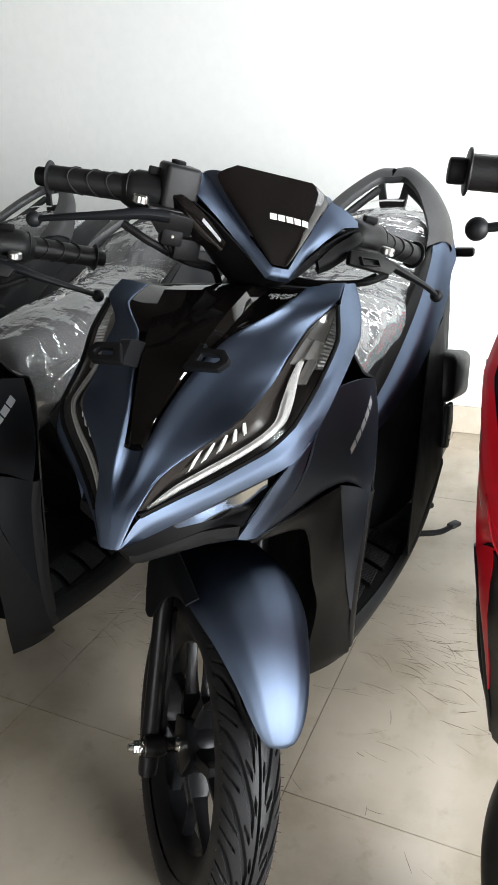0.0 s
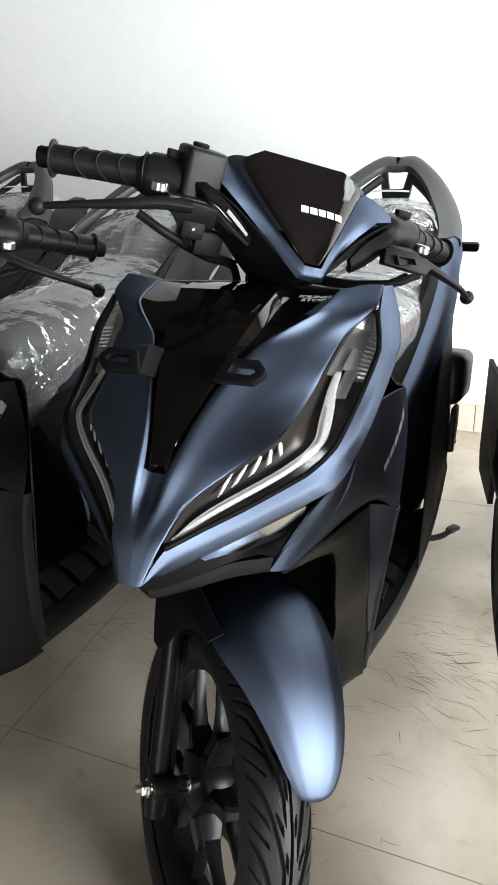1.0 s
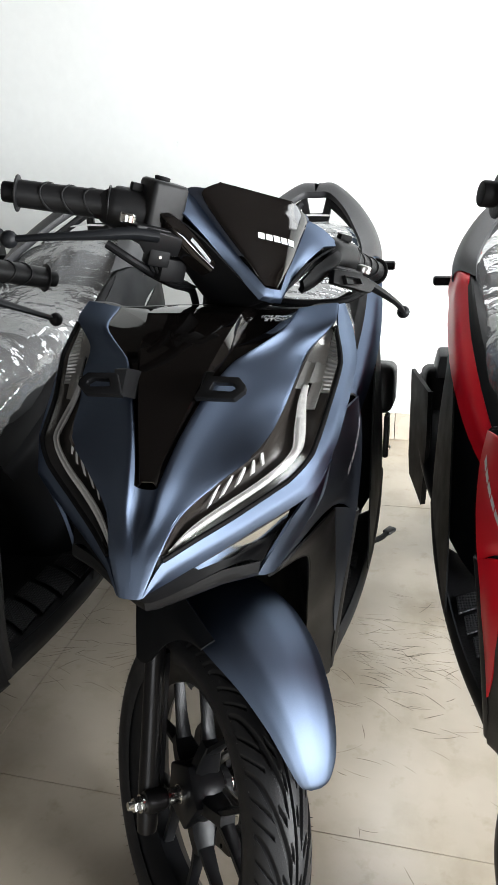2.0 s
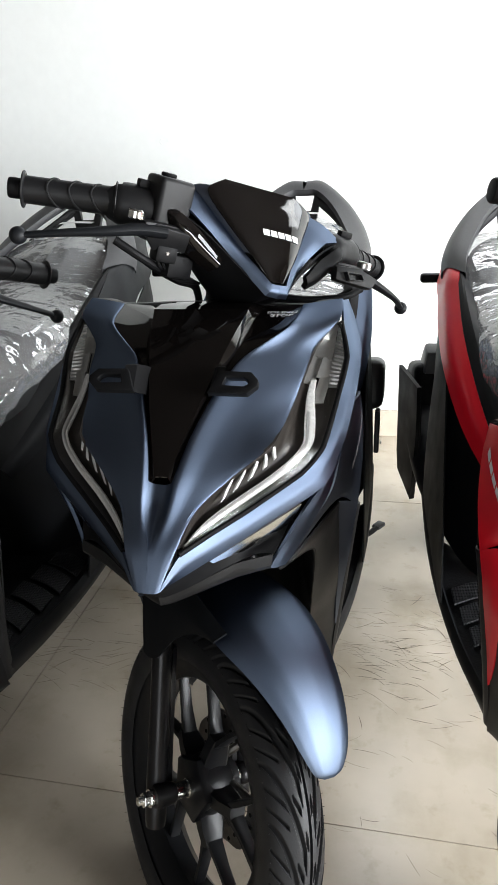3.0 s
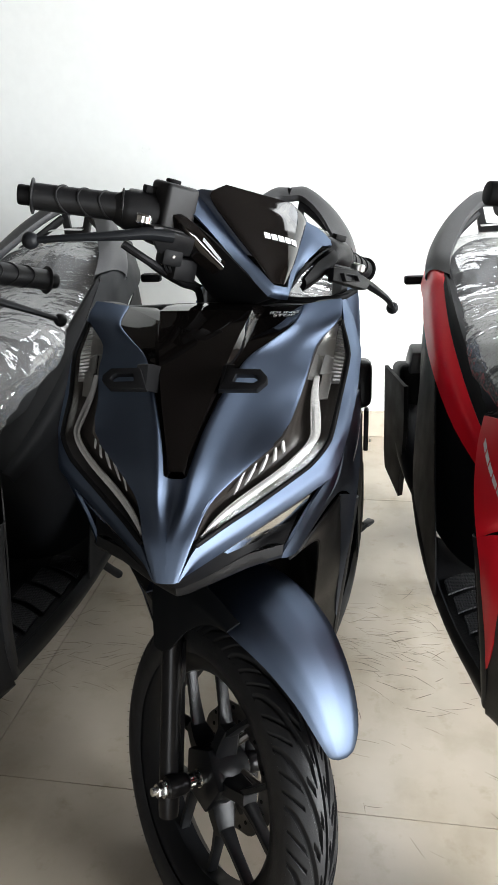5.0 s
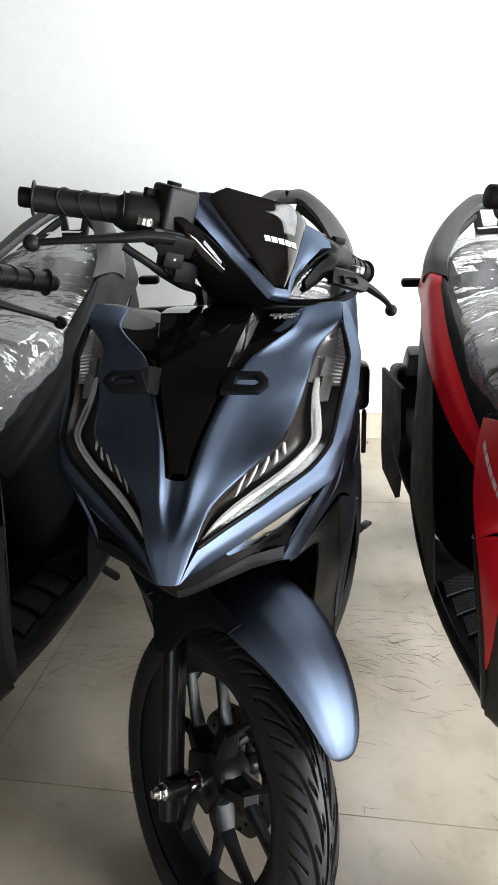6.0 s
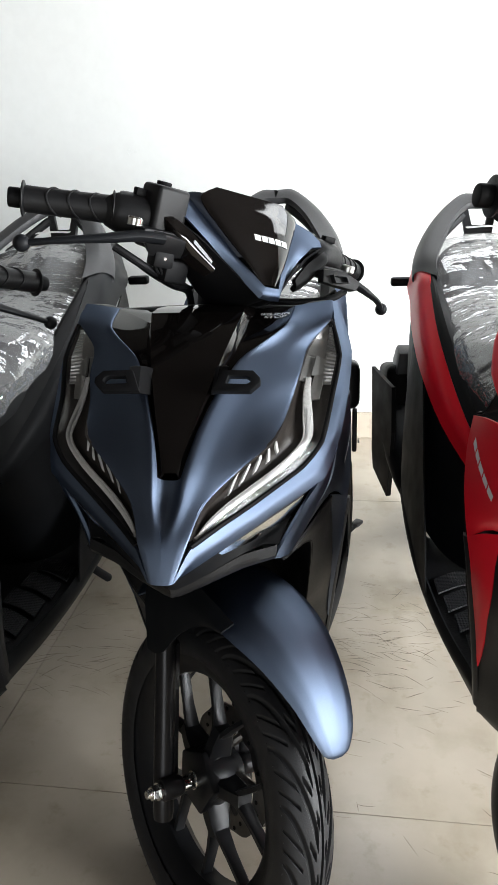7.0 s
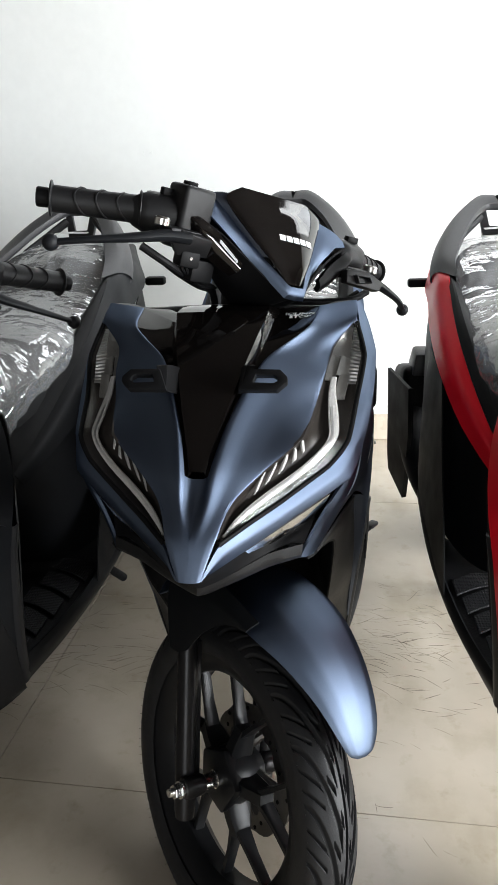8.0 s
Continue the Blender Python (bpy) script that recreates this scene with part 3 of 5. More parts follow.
def fender(parent, m, mat):
    """Front mudguard, an arched shell round the wheel with a pointed front."""
    rows = []
    for deg, r, half, drop in ((133.5, 0.283, 0.008, 0.001), (132, 0.289, 0.022, 0.005), (127, 0.301, 0.036, 0.010), (119, 0.316, 0.050, 0.020), (109, 0.327, 0.066, 0.030), (98, 0.333, 0.082, 0.038), (84, 0.336, 0.088, 0.044), (64, 0.332, 0.084, 0.044), (45, 0.322, 0.072, 0.038)):
        a = radians(deg)
        row = []
        for f, dr in ((0, 0), (0.28, 0.07), (0.55, 0.20), (0.85, 0.62), (1.0, 1.0)):
            rr = r - drop * dr
            row.append((half * f, AXLE[1] + rr * math.cos(a), AXLE[2] + rr * math.sin(a)))
        lean = 0.014 * max(0.0, deg - 100) / 33
        rows.append([(lean - x, y, z) for x, y, z in row[:0:-1]] + [(lean + x, y, z) for x, y, z in row])
    bm = loft(rows, 4, 4, sv=0.35, thick=0.003, core=np.array(AXLE))
    f = part("front_fender", bm, mat, parent, "", m, smooth=50)
    rows = []
    for deg, top, low, x in ((98, 0.311, 0.303, 0.089), (94, 0.311, 0.296, 0.092), (89, 0.313, 0.280, 0.095), (83, 0.315, 0.254, 0.097), (78, 0.317, 0.228, 0.098), (73, 0.318, 0.208, 0.098), (67, 0.317, 0.201, 0.098), (61, 0.315, 0.204, 0.097)):
        a = radians(deg)
        rows.append([(0.008 - w, AXLE[1] + rr * math.cos(a), AXLE[2] + rr * math.sin(a)) for w, rr in ((x * 0.86 + 0.010, top + 0.008), (x + 0.010, top * 0.75 + low * 0.25), (x + 0.012, top * 0.4 + low * 0.6), (x + 0.011, low))])
    part("fork_cover", loft(rows, 4, 3, thick=0.003, core=np.array(AXLE)), M_BLACKPAINT, parent, "dark fork cover under the mudguard", m)
    return f


def lerp(a, b, t):
    return tuple(p + (q - p) * t for p, q in zip(a, b))


# edge of the centre panel, from its top down to the nose, with the depth of the channel that it lies in
PANEL_EDGE = [(0.128, 0.907, 0.9000, 0.1), (0.119, 0.840, 0.8870, 0.1), (0.071, 0.785, 0.8610, 0.15), (0.057, 0.757, 0.8470, 0.2), (0.044, 0.730, 0.8300, 0.3), (0.026, 0.683, 0.7935, 0.35), (0.0140, 0.640, 0.7550, 0.5), (0.0120, 0.616, 0.7300, 0.3), (0.000, 0.583, 0.6980, 0.0), (0.000, 0.563, 0.6580, 0.0)]
# edge of the cover along the headlight
COVER_EDGE = [(0.181, 0.916, 0.906), (0.1805, 0.877, 0.889), (0.151, 0.846, 0.8575), (0.1425, 0.798, 0.8345), (0.1335, 0.763, 0.808), (0.119, 0.702, 0.782), (0.078, 0.660, 0.755), (0.043, 0.624, 0.728), (0.029, 0.588, 0.697), (0.014, 0.567, 0.658)]


def eased(pts):
    """The points drawn towards their neighbours, the two ends kept."""
    return [pts[0]] + [tuple((a + 2 * b + c) / 4 for a, b, c in zip(*t)) for t in zip(pts, pts[1:], pts[2:])] + [pts[-1]]


INNER, OUTER = [p[:3] for p in PANEL_EDGE], COVER_EDGE
SOFT_INNER, SOFT_OUTER = eased(eased(eased(INNER))), eased(eased(eased(OUTER)))
BONNET = []
for inner, outer, soft_in, soft_out, (px, py, pz, deep) in zip(INNER, OUTER, SOFT_INNER, SOFT_OUTER, PANEL_EDGE):
    ridge = (px + 0.010 * deep + (0.006 if px == 0 else 0.002), py - 0.005 * deep, pz + 0.011 * deep)
    if px == 0:
        BONNET.append([lerp(inner, outer, f) for f in (0.0, 0.25, 0.5, 0.72, 0.93, 1.0)])
        for col, push in ((1, 0.0010), (2, 0.0015), (3, 0.0018), (4, 0.0010)):
            x, y, z = BONNET[-1][col]
            BONNET[-1][col] = (x, y - push, z)
        continue
    up = 0.0008 + 0.003 * deep
    row = [inner, ridge]
    for f, lift in ((0.36, up * 0.8), (0.70, up), (0.95, 0.0010)):
        x, y, z = lerp(lerp(ridge, soft_in, min(1, 1.6 * f) * (1 - f)), lerp(soft_out, outer, f ** 5), f)
        row.append((x, y - lift * 0.5, z + lift))
    BONNET.append(row + [outer])
LAMP_IN = [(0.179, 0.877, 0.886), (0.150, 0.850, 0.855), (0.1335, 0.763, 0.807), (0.121, 0.701, 0.783), (0.100, 0.682, 0.767), (0.068, 0.657, 0.747), (0.043, 0.628, 0.726), (0.031, 0.593, 0.698)]
LAMP_OUT = [(0.182, 0.878, 0.883), (0.193, 0.842, 0.846), (0.184, 0.791, 0.803), (0.174, 0.727, 0.769), (0.152, 0.697, 0.747), (0.099, 0.654, 0.7195), (0.062, 0.621, 0.7045), (0.032, 0.591, 0.692)]
BAND = []
for p, q in zip([(0.181, 0.914, 0.905), (0.185, 0.880, 0.884), (0.1955, 0.842, 0.846), (0.1865, 0.790, 0.802), (0.1765, 0.725, 0.767), (0.153, 0.694, 0.745), (0.099, 0.651, 0.7175), (0.062, 0.618, 0.7025), (0.032, 0.588, 0.690), (0.014, 0.567, 0.659)],
                [(0.186, 0.946, 0.900), (0.199, 0.930, 0.870), (0.209, 0.892, 0.838), (0.206, 0.830, 0.804), (0.197, 0.772, 0.764), (0.178, 0.710, 0.727), (0.115, 0.661, 0.697), (0.077, 0.632, 0.679), (0.036, 0.598, 0.662), (0.011, 0.572, 0.655)]):
    c = lerp(p, q, 0.45)
    BAND.append([p, (c[0] + 0.0025, c[1] - 0.0025, c[2] + 0.001), q, (q[0] - 0.006, q[1] + 0.016, q[2] - 0.004)])


def lerp_rows(r0, r1, t):
    return [lerp(p, q, t) for p, q in zip(r0, r1)]


def headlight(parent, s):
    """Bezel bowl, light guide, reflector fins and clear cover. s: 1 for the scooter's left."""
    k = lambda pts: [(s * x, y, z) for x, y, z in pts]
    inset = lambda p, d: (p[0] * 0.985, p[1] + d, p[2] - d * 0.35)
    root = new("headlight")
    root.parent = parent
    a, b = LAMP_IN, LAMP_OUT
    rows = [k([p, inset(lerp(p, q, 0.2), 0.018), inset(lerp(p, q, 0.75), 0.020), q]) for p, q in zip(a, b)]
    part("bezel", loft(rows, 5, 3, su=0.55, thick=0.003), M_BEZEL, root, "dark brown headlight bowl")
    def at(t, w, d):
        i = min(int(t), 6)
        return inset(lerp(lerp(a[i], a[i + 1], t - i), lerp(b[i], b[i + 1], t - i), w), d)

    ribbon = ((1.55, 0.22, 0.38), (1.85, 0.26, 0.46), (2.20, 0.36, 0.60), (2.55, 0.46, 0.72), (2.90, 0.57, 0.80), (3.25, 0.60, 0.81), (3.7, 0.59, 0.80), (4.3, 0.57, 0.79), (5.0, 0.54, 0.78), (5.7, 0.50, 0.78), (6.3, 0.46, 0.80), (6.8, 0.46, 0.80))
    rows = [k([at(t, w0, 0.0085), at(t, w0 * 0.85 + w1 * 0.15, 0.006), at(t, w0 * 0.15 + w1 * 0.85, 0.006), at(t, w1, 0.009)]) for t, w0, w1 in ribbon]
    part("light_guide", loft(rows, 3, 3, thick=0.004), M_LIGHTBAR, root, "white daytime light bar")
    line = [k([at(t, w0 * 0.62 + w1 * 0.38 - 0.03, 0.0052), at(t, w0 * 0.62 + w1 * 0.38 + 0.03, 0.0052)]) for t, w0, w1 in ribbon[2:]]
    part("guide_groove", loft(line, 3, 1, thick=0.001), M_CHROME, root, "grey groove in the light bar")
    # reflectors: two bright facets and a ribbed strip along the outer edge
    for t0, t1, w0, w1, d0, d1 in ((0.10, 0.62, 0.05, 0.60, 0.004, 0.012), (0.60, 1.12, 0.04, 0.62, 0.007, 0.010), (1.10, 1.62, 0.03, 0.34, 0.005, 0.012), (1.10, 1.50, 0.36, 0.70, 0.006, 0.012), (1.48, 2.00, 0.44, 0.72, 0.010, 0.006)):
        rr = [k([at(t, w0, d0), at(t, (w0 + w1) / 2, (d0 + d1) / 2 + 0.002), at(t, w1, d1)]) for t in (t0, (t0 + t1) / 2, t1)]
        part("reflector", loft(rr, 4, 4, thick=0.002), M_REFLECT, root, "bright silver reflector facet")
    rr = []
    for i in range(37):
        t = 0.16 + i / 36 * 1.5
        d = 0.0105 if i % 2 else 0.0085
        rr.append(k([at(t, 0.62 + 0.08 * max(0, t - 1), d + 0.003), at(t, 0.78, d), at(t, 0.95, d - 0.002)]))
    part("ribbed_reflector", loft(rr, 1, 3, su=False, thick=0.002), M_CHROME, root, "ribbed silver reflector strip", smooth=10)
    for t in (3.05, 3.45, 3.85, 4.25, 4.65):
        rr = [k([at(t, 0.02, 0.006), at(t + 0.02, 0.02, 0.005), at(t + 0.04, 0.02, 0.006)]), k([at(t + 0.26, 0.16, 0.007), at(t + 0.36, 0.16, 0.004), at(t + 0.46, 0.16, 0.007)]), k([at(t + 0.62, 0.33, 0.009), at(t + 0.69, 0.33, 0.007), at(t + 0.76, 0.33, 0.009)])]
        part("fin", loft(rr, 3, 2, thick=0.0015), M_LIGHTBAR, root, "")
    rows = [k([lerp(p, q, 0.02), (lerp(p, q, 0.5)[0] + 0.002, lerp(p, q, 0.5)[1] - 0.004, lerp(p, q, 0.5)[2] + 0.003), lerp(p, q, 0.98)]) for p, q in zip(a, b)]
    ob = part("lens", loft(rows, 5, 4, su=0.55, thick=0), M_LENS, root, "clear headlight cover")
    ob.visible_shadow = False
    edge = tube([q for q in catmull(k(b), 35, 0.55)], 0.0032, 8, 1)
    part("gasket", edge, M_DEEP, root, "black rubber edge strip")
    return root


def mirror_bracket(parent, s):
    """Folding mirror mount: a pierced tongue on a short arm."""
    m = pose(s * 0.074, 0.715, 0.846, 44, 0, 0)
    out = [(-0.030, -0.015), (0.017, -0.015), (0.028, -0.004), (0.028, 0.003), (0.019, 0.013), (-0.018, 0.014)]
    hole = [(-0.013, -0.0045), (0.012, -0.0055), (0.017, -0.002), (0.016, 0.002), (0.011, 0.0055), (-0.010, 0.0055)]
    if s < 0:
        out, hole = [(-x, y) for x, y in out][::-1], [(-x, y) for x, y in hole][::-1]
    br = part("mirror_bracket", prism(out, 0.010, m, 0.0012, hole=hole), M_DEEP, parent, "black pierced mirror mount without mirror")
    arm = [[(s * 0.038, 0.756, 0.852), (s * 0.050, 0.756, 0.854), (s * 0.050, 0.724, 0.830), (s * 0.038, 0.724, 0.828), (s * 0.038, 0.756, 0.852)], [(s * 0.046, 0.742, 0.860), (s * 0.057, 0.738, 0.862), (s * 0.056, 0.708, 0.840), (s * 0.044, 0.708, 0.836), (s * 0.046, 0.742, 0.860)], [(s * 0.050, 0.734, 0.862), (s * 0.062, 0.726, 0.864), (s * 0.056, 0.702, 0.842), (s * 0.046, 0.702, 0.840), (s * 0.050, 0.734, 0.862)]]
    bm = loft(arm, 3, 1, sv=False, thick=0)
    bmesh.ops.holes_fill(bm, edges=bm.edges[:])
    part("bracket_arm", bm, M_DEEP, br)


def seat(parent, name_mat):
    centre = [(1.13, 0.690), (1.19, 0.755), (1.32, 0.785), (1.47, 0.795), (1.60, 0.822), (1.70, 0.880), (1.82, 0.910), (1.93, 0.905)]
    half = [0.045, 0.085, 0.112, 0.130, 0.136, 0.134, 0.120, 0.085]
    deep = [0.04, 0.07, 0.09, 0.10, 0.10, 0.10, 0.10, 0.09]
    return [[(0, y, z), (w * 0.55, y, z - 0.006), (w * 0.9, y, z - 0.03), (w, y, z - d * 0.7), (w * 0.93, y, z - d - 0.03)] for (y, z), w, d in zip(centre, half, deep)]


def scooter(label, paint, side_paint, trim, tail_paint, deg, detail, mark, place, wrap_label):
    root = new("scooter")
    tagged(root, label, "scooter", "parked scooters")
    S = steer_matrix(deg)
    covers = []

    # front body
    bm = loft(BONNET, 5, 4, su=0.75, sv=0.8, mirror=True)
    loft([[(0, 0.6425, 0.7500), (0.008, 0.6425, 0.7505), (0.0144, 0.641, 0.7545)], [(0, 0.6300, 0.7365), (0.008, 0.6300, 0.7370), (0.0136, 0.628, 0.7420)], [(0, 0.6180, 0.7265), (0.007, 0.6180, 0.7265), (0.0124, 0.6155, 0.7295)], [(0, 0.6020, 0.7150), (0.003, 0.6020, 0.7150), (0.0068, 0.6000, 0.7145)], [(0, 0.5835, 0.6985), (0.0003, 0.5835, 0.6985), (0.0006, 0.5835, 0.6983)]], 4, 3, mirror=True, bm=bm)
    part("front_cover", bm, paint, root, "painted front cover between the headlights", smooth=50)
    rows = [
        [(0, 0.850, 0.9060), (0.0632, 0.850, 0.9055), (0.0690, 0.858, 0.889), (0.128, 0.907, 0.8995)],
        [(0, 0.803, 0.8835), (0.0562, 0.803, 0.8830), (0.0615, 0.804, 0.869), (0.119, 0.840, 0.8860)],
        [(0, 0.756, 0.8555), (0.0435, 0.756, 0.8550), (0.0480, 0.757, 0.842), (0.071, 0.785, 0.8600)],
        [(0, 0.724, 0.8315), (0.0343, 0.724, 0.8310), (0.0385, 0.724, 0.820), (0.044, 0.731, 0.8310)],
        [(0, 0.689, 0.8075), (0.0226, 0.689, 0.8070), (0.0255, 0.688, 0.792), (0.026, 0.684, 0.7940)],
        [(0, 0.644, 0.7575), (0.0088, 0.644, 0.7570), (0.0120, 0.642, 0.753), (0.014, 0.641, 0.7555)],
    ]
    for c in range(2):
        ys = [r[c][1] for r in rows]
        fx, fz = np.polyfit(ys, [r[c][0] for r in rows], 2), np.polyfit(ys, [r[c][2] for r in rows], 2)
        for r, y in zip(rows, ys):
            r[c] = (float(np.polyval(fx, y)) if c else 0.0, y, float(np.polyval(fz, y)))
    bm = loft(rows, 6, 3, mirror=True, sv=False)
    loft([[(0, 0.917, 0.9020), (0.058, 0.914, 0.9015), (0.072, 0.911, 0.8965), (0.128, 0.909, 0.8995)], [(0, 0.880, 0.9065), (0.062, 0.878, 0.9060), (0.0745, 0.888, 0.8950), (0.128, 0.908, 0.8994)], rows[0]], 2, 3, su=False, sv=False, mirror=True, bm=bm)
    gloss = part("centre_panel", bm, M_PIANO, root, "glossy black centre panel")
    rows = [[(x * 0.995, y + 0.003, z - 0.001), (x * 0.97, y + 0.03, z - 0.006), (x * 0.93, y + 0.10, z - 0.04)] for x, y, z in ((0, 0.918, 0.9015), (0.06, 0.916, 0.901), (0.131, 0.906, 0.9005), (0.155, 0.910, 0.905), (0.180, 0.916, 0.905))]
    part("top_lip", loft(rows, 4, 4, mirror=True), M_PLASTIC, root, "black plastic top edge behind the cover")
    part("side_band", loft(BAND, 6, 4, su=0.45, sv=0.3, mirror=True), paint, root, "painted band round the headlights")
    for s in (1, -1):
        headlight(root, s)
        mirror_bracket(root, s)
        k = lambda pts: [(s * x, y, z) for x, y, z in pts]
        # lower bezel with the small lamp, and lip
        rows = [k(r) for r in ([(0.0, 0.576, 0.654), (0.0, 0.590, 0.640), (0.0, 0.602, 0.625)], [(0.012, 0.577, 0.654), (0.012, 0.594, 0.641), (0.011, 0.606, 0.626)], [(0.034, 0.602, 0.660), (0.037, 0.612, 0.648), (0.040, 0.620, 0.636)], [(0.077, 0.650, 0.674), (0.078, 0.652, 0.661), (0.080, 0.649, 0.650)], [(0.115, 0.672, 0.693), (0.112, 0.695, 0.668), (0.104, 0.668, 0.654)], [(0.158, 0.705, 0.715), (0.142, 0.722, 0.688), (0.122, 0.675, 0.650)])]
        part("lower_bezel", loft(rows, 5, 3, thick=0.003), M_DEEP, root, "black lower bezel")
        rows = [k(r) for r in ([(0.056, 0.6210, 0.6690), (0.0575, 0.6235, 0.6670), (0.0590, 0.6260, 0.6640)], [(0.115, 0.6650, 0.6950), (0.1150, 0.6750, 0.6790), (0.1140, 0.6860, 0.6650)], [(0.152, 0.6910, 0.7130), (0.1460, 0.7030, 0.6960), (0.1370, 0.7100, 0.6800)])]
        lamp = part("turn_signal", loft(rows, 5, 4, thick=0.004), M_BEZEL, root, "clear turn signal in the lower bezel")
        part("reflector", loft([[(x, y - 0.001, z + 0.001) for x, y, z in (lerp(r[0], r[1], 0.1), r[1], lerp(r[1], r[2], 0.3))] for r in ([rows[0][0], lerp(rows[0][0], rows[0][1], 0.2), rows[0][1]], lerp_rows(rows[0], rows[1], 0.5), rows[1], lerp_rows(rows[1], rows[2], 0.9))], 4, 3, thick=0.002), M_TURN, lamp, "grey reflector")
        ob = part("lens", loft([[(x + s * 0.0015, y - 0.003, z) for x, y, z in r] for r in rows], 5, 4, thick=0), M_COVER, lamp, "clear cover")
        ob.visible_shadow = False
        rows = [k(r) for r in ([(0.0, 0.601, 0.626), (0.0, 0.606, 0.612), (0.0, 0.640, 0.610)], [(0.011, 0.605, 0.627), (0.011, 0.612, 0.612), (0.011, 0.645, 0.610)], [(0.040, 0.619, 0.637), (0.042, 0.624, 0.622), (0.042, 0.655, 0.616)], [(0.080, 0.647, 0.650), (0.081, 0.648, 0.631), (0.080, 0.680, 0.622)], [(0.121, 0.671, 0.652), (0.119, 0.666, 0.636), (0.112, 0.705, 0.626)])]
        part("lip", loft(rows, 5, 3, su=0.35, thick=0.004), M_PLASTIC, root, "black lower lip")
        rows = [k(r) for r in ([(0.117, 0.668, 0.634), (0.124, 0.678, 0.629), (0.134, 0.697, 0.624)], [(0.138, 0.690, 0.668), (0.148, 0.705, 0.664), (0.160, 0.736, 0.661)], [(0.158, 0.703, 0.702), (0.168, 0.713, 0.700), (0.180, 0.737, 0.703)], [(0.178, 0.717, 0.730), (0.183, 0.725, 0.730), (0.189, 0.748, 0.737)], [(0.186, 0.740, 0.742), (0.189, 0.745, 0.743), (0.193, 0.760, 0.748)])]
        part("chevron_strip", loft(rows, 4, 3, sv=False, thick=0.004), paint, root, "painted chevron strip")
        # leg shield side
        rows = [k(r) for r in ([(0.2015, 0.815, 0.792), (0.207, 0.900, 0.777), (0.203, 0.988, 0.752)], [(0.193, 0.765, 0.752), (0.206, 0.880, 0.730), (0.209, 0.987, 0.708)], [(0.184, 0.745, 0.706), (0.200, 0.870, 0.684), (0.210, 0.984, 0.650)], [(0.159, 0.736, 0.660), (0.189, 0.862, 0.645), (0.208, 0.973, 0.605)], [(0.134, 0.697, 0.624), (0.178, 0.884, 0.619), (0.205, 0.962, 0.572)])]
        cover = part("side_cover", loft(rows, 5, 5, thick=0.003), side_paint, root, "painted side cover of the leg shield")
        covers.append(cover)
        rows = [k(r) for r in ([(0.182, 0.884, 0.617), (0.196, 0.925, 0.597), (0.205, 0.962, 0.572)], [(0.183, 0.893, 0.512), (0.192, 0.920, 0.508), (0.196, 0.952, 0.500)], [(0.176, 0.930, 0.410), (0.181, 0.944, 0.410), (0.183, 0.957, 0.410)], [(0.172, 0.958, 0.345), (0.173, 0.959, 0.343), (0.174, 0.960, 0.340)])]
        part("side_strip", loft(rows, 5, 4, thick=0.003, su=False), side_paint, root, "tapering strip of the side cover")
        rows = [k(r) for r in ([(0.126, 0.688, 0.620), (0.132, 0.692, 0.622), (0.138, 0.697, 0.626)], [(0.150, 0.785, 0.592), (0.166, 0.815, 0.606), (0.180, 0.872, 0.616)], [(0.154, 0.818, 0.560), (0.172, 0.850, 0.575), (0.182, 0.890, 0.598)], [(0.146, 0.850, 0.470), (0.166, 0.870, 0.490), (0.182, 0.892, 0.512)], [(0.134, 0.899, 0.378), (0.156, 0.925, 0.372), (0.173, 0.955, 0.360)], [(0.104, 0.925, 0.255), (0.138, 0.952, 0.247), (0.163, 0.981, 0.243)], [(0.088, 0.940, 0.186), (0.125, 0.968, 0.200), (0.158, 0.992, 0.224)]) ]
        part("lower_fairing", loft(rows, 5, 4, thick=0.003), M_PLASTIC, root, "black lower fairing")
        rows = [k(r) for r in ([(0.205, 0.962, 0.572), (0.209, 0.972, 0.570), (0.205, 0.985, 0.568)], [(0.196, 0.952, 0.500), (0.200, 0.962, 0.500), (0.197, 0.976, 0.500)], [(0.174, 0.960, 0.345), (0.180, 0.968, 0.345), (0.178, 0.985, 0.345)], [(0.163, 0.981, 0.243), (0.167, 0.985, 0.245), (0.166, 1.000, 0.245)])]
        part("edge_trim", loft(rows, 5, 3, thick=0.003), M_TRIM, root, "dark edge trim")
        # wheel well
        rows = [k(r) for r in ([(0.126, 0.690, 0.618), (0.06, 0.72, 0.635), (0, 0.735, 0.640)], [(0.150, 0.787, 0.590), (0.08, 0.87, 0.61), (0, 0.890, 0.615)], [(0.153, 0.820, 0.558), (0.09, 0.935, 0.56), (0, 0.955, 0.560)], [(0.145, 0.852, 0.470), (0.09, 0.985, 0.47), (0, 1.005, 0.47)], [(0.133, 0.901, 0.378), (0.08, 1.01, 0.37), (0, 1.025, 0.37)], [(0.087, 0.943, 0.188), (0.06, 1.01, 0.19), (0, 1.02, 0.19)])]
        part("wheel_well", loft(rows, 4, 4, thick=0.003), M_DEEP, root, "black inner wheel well")
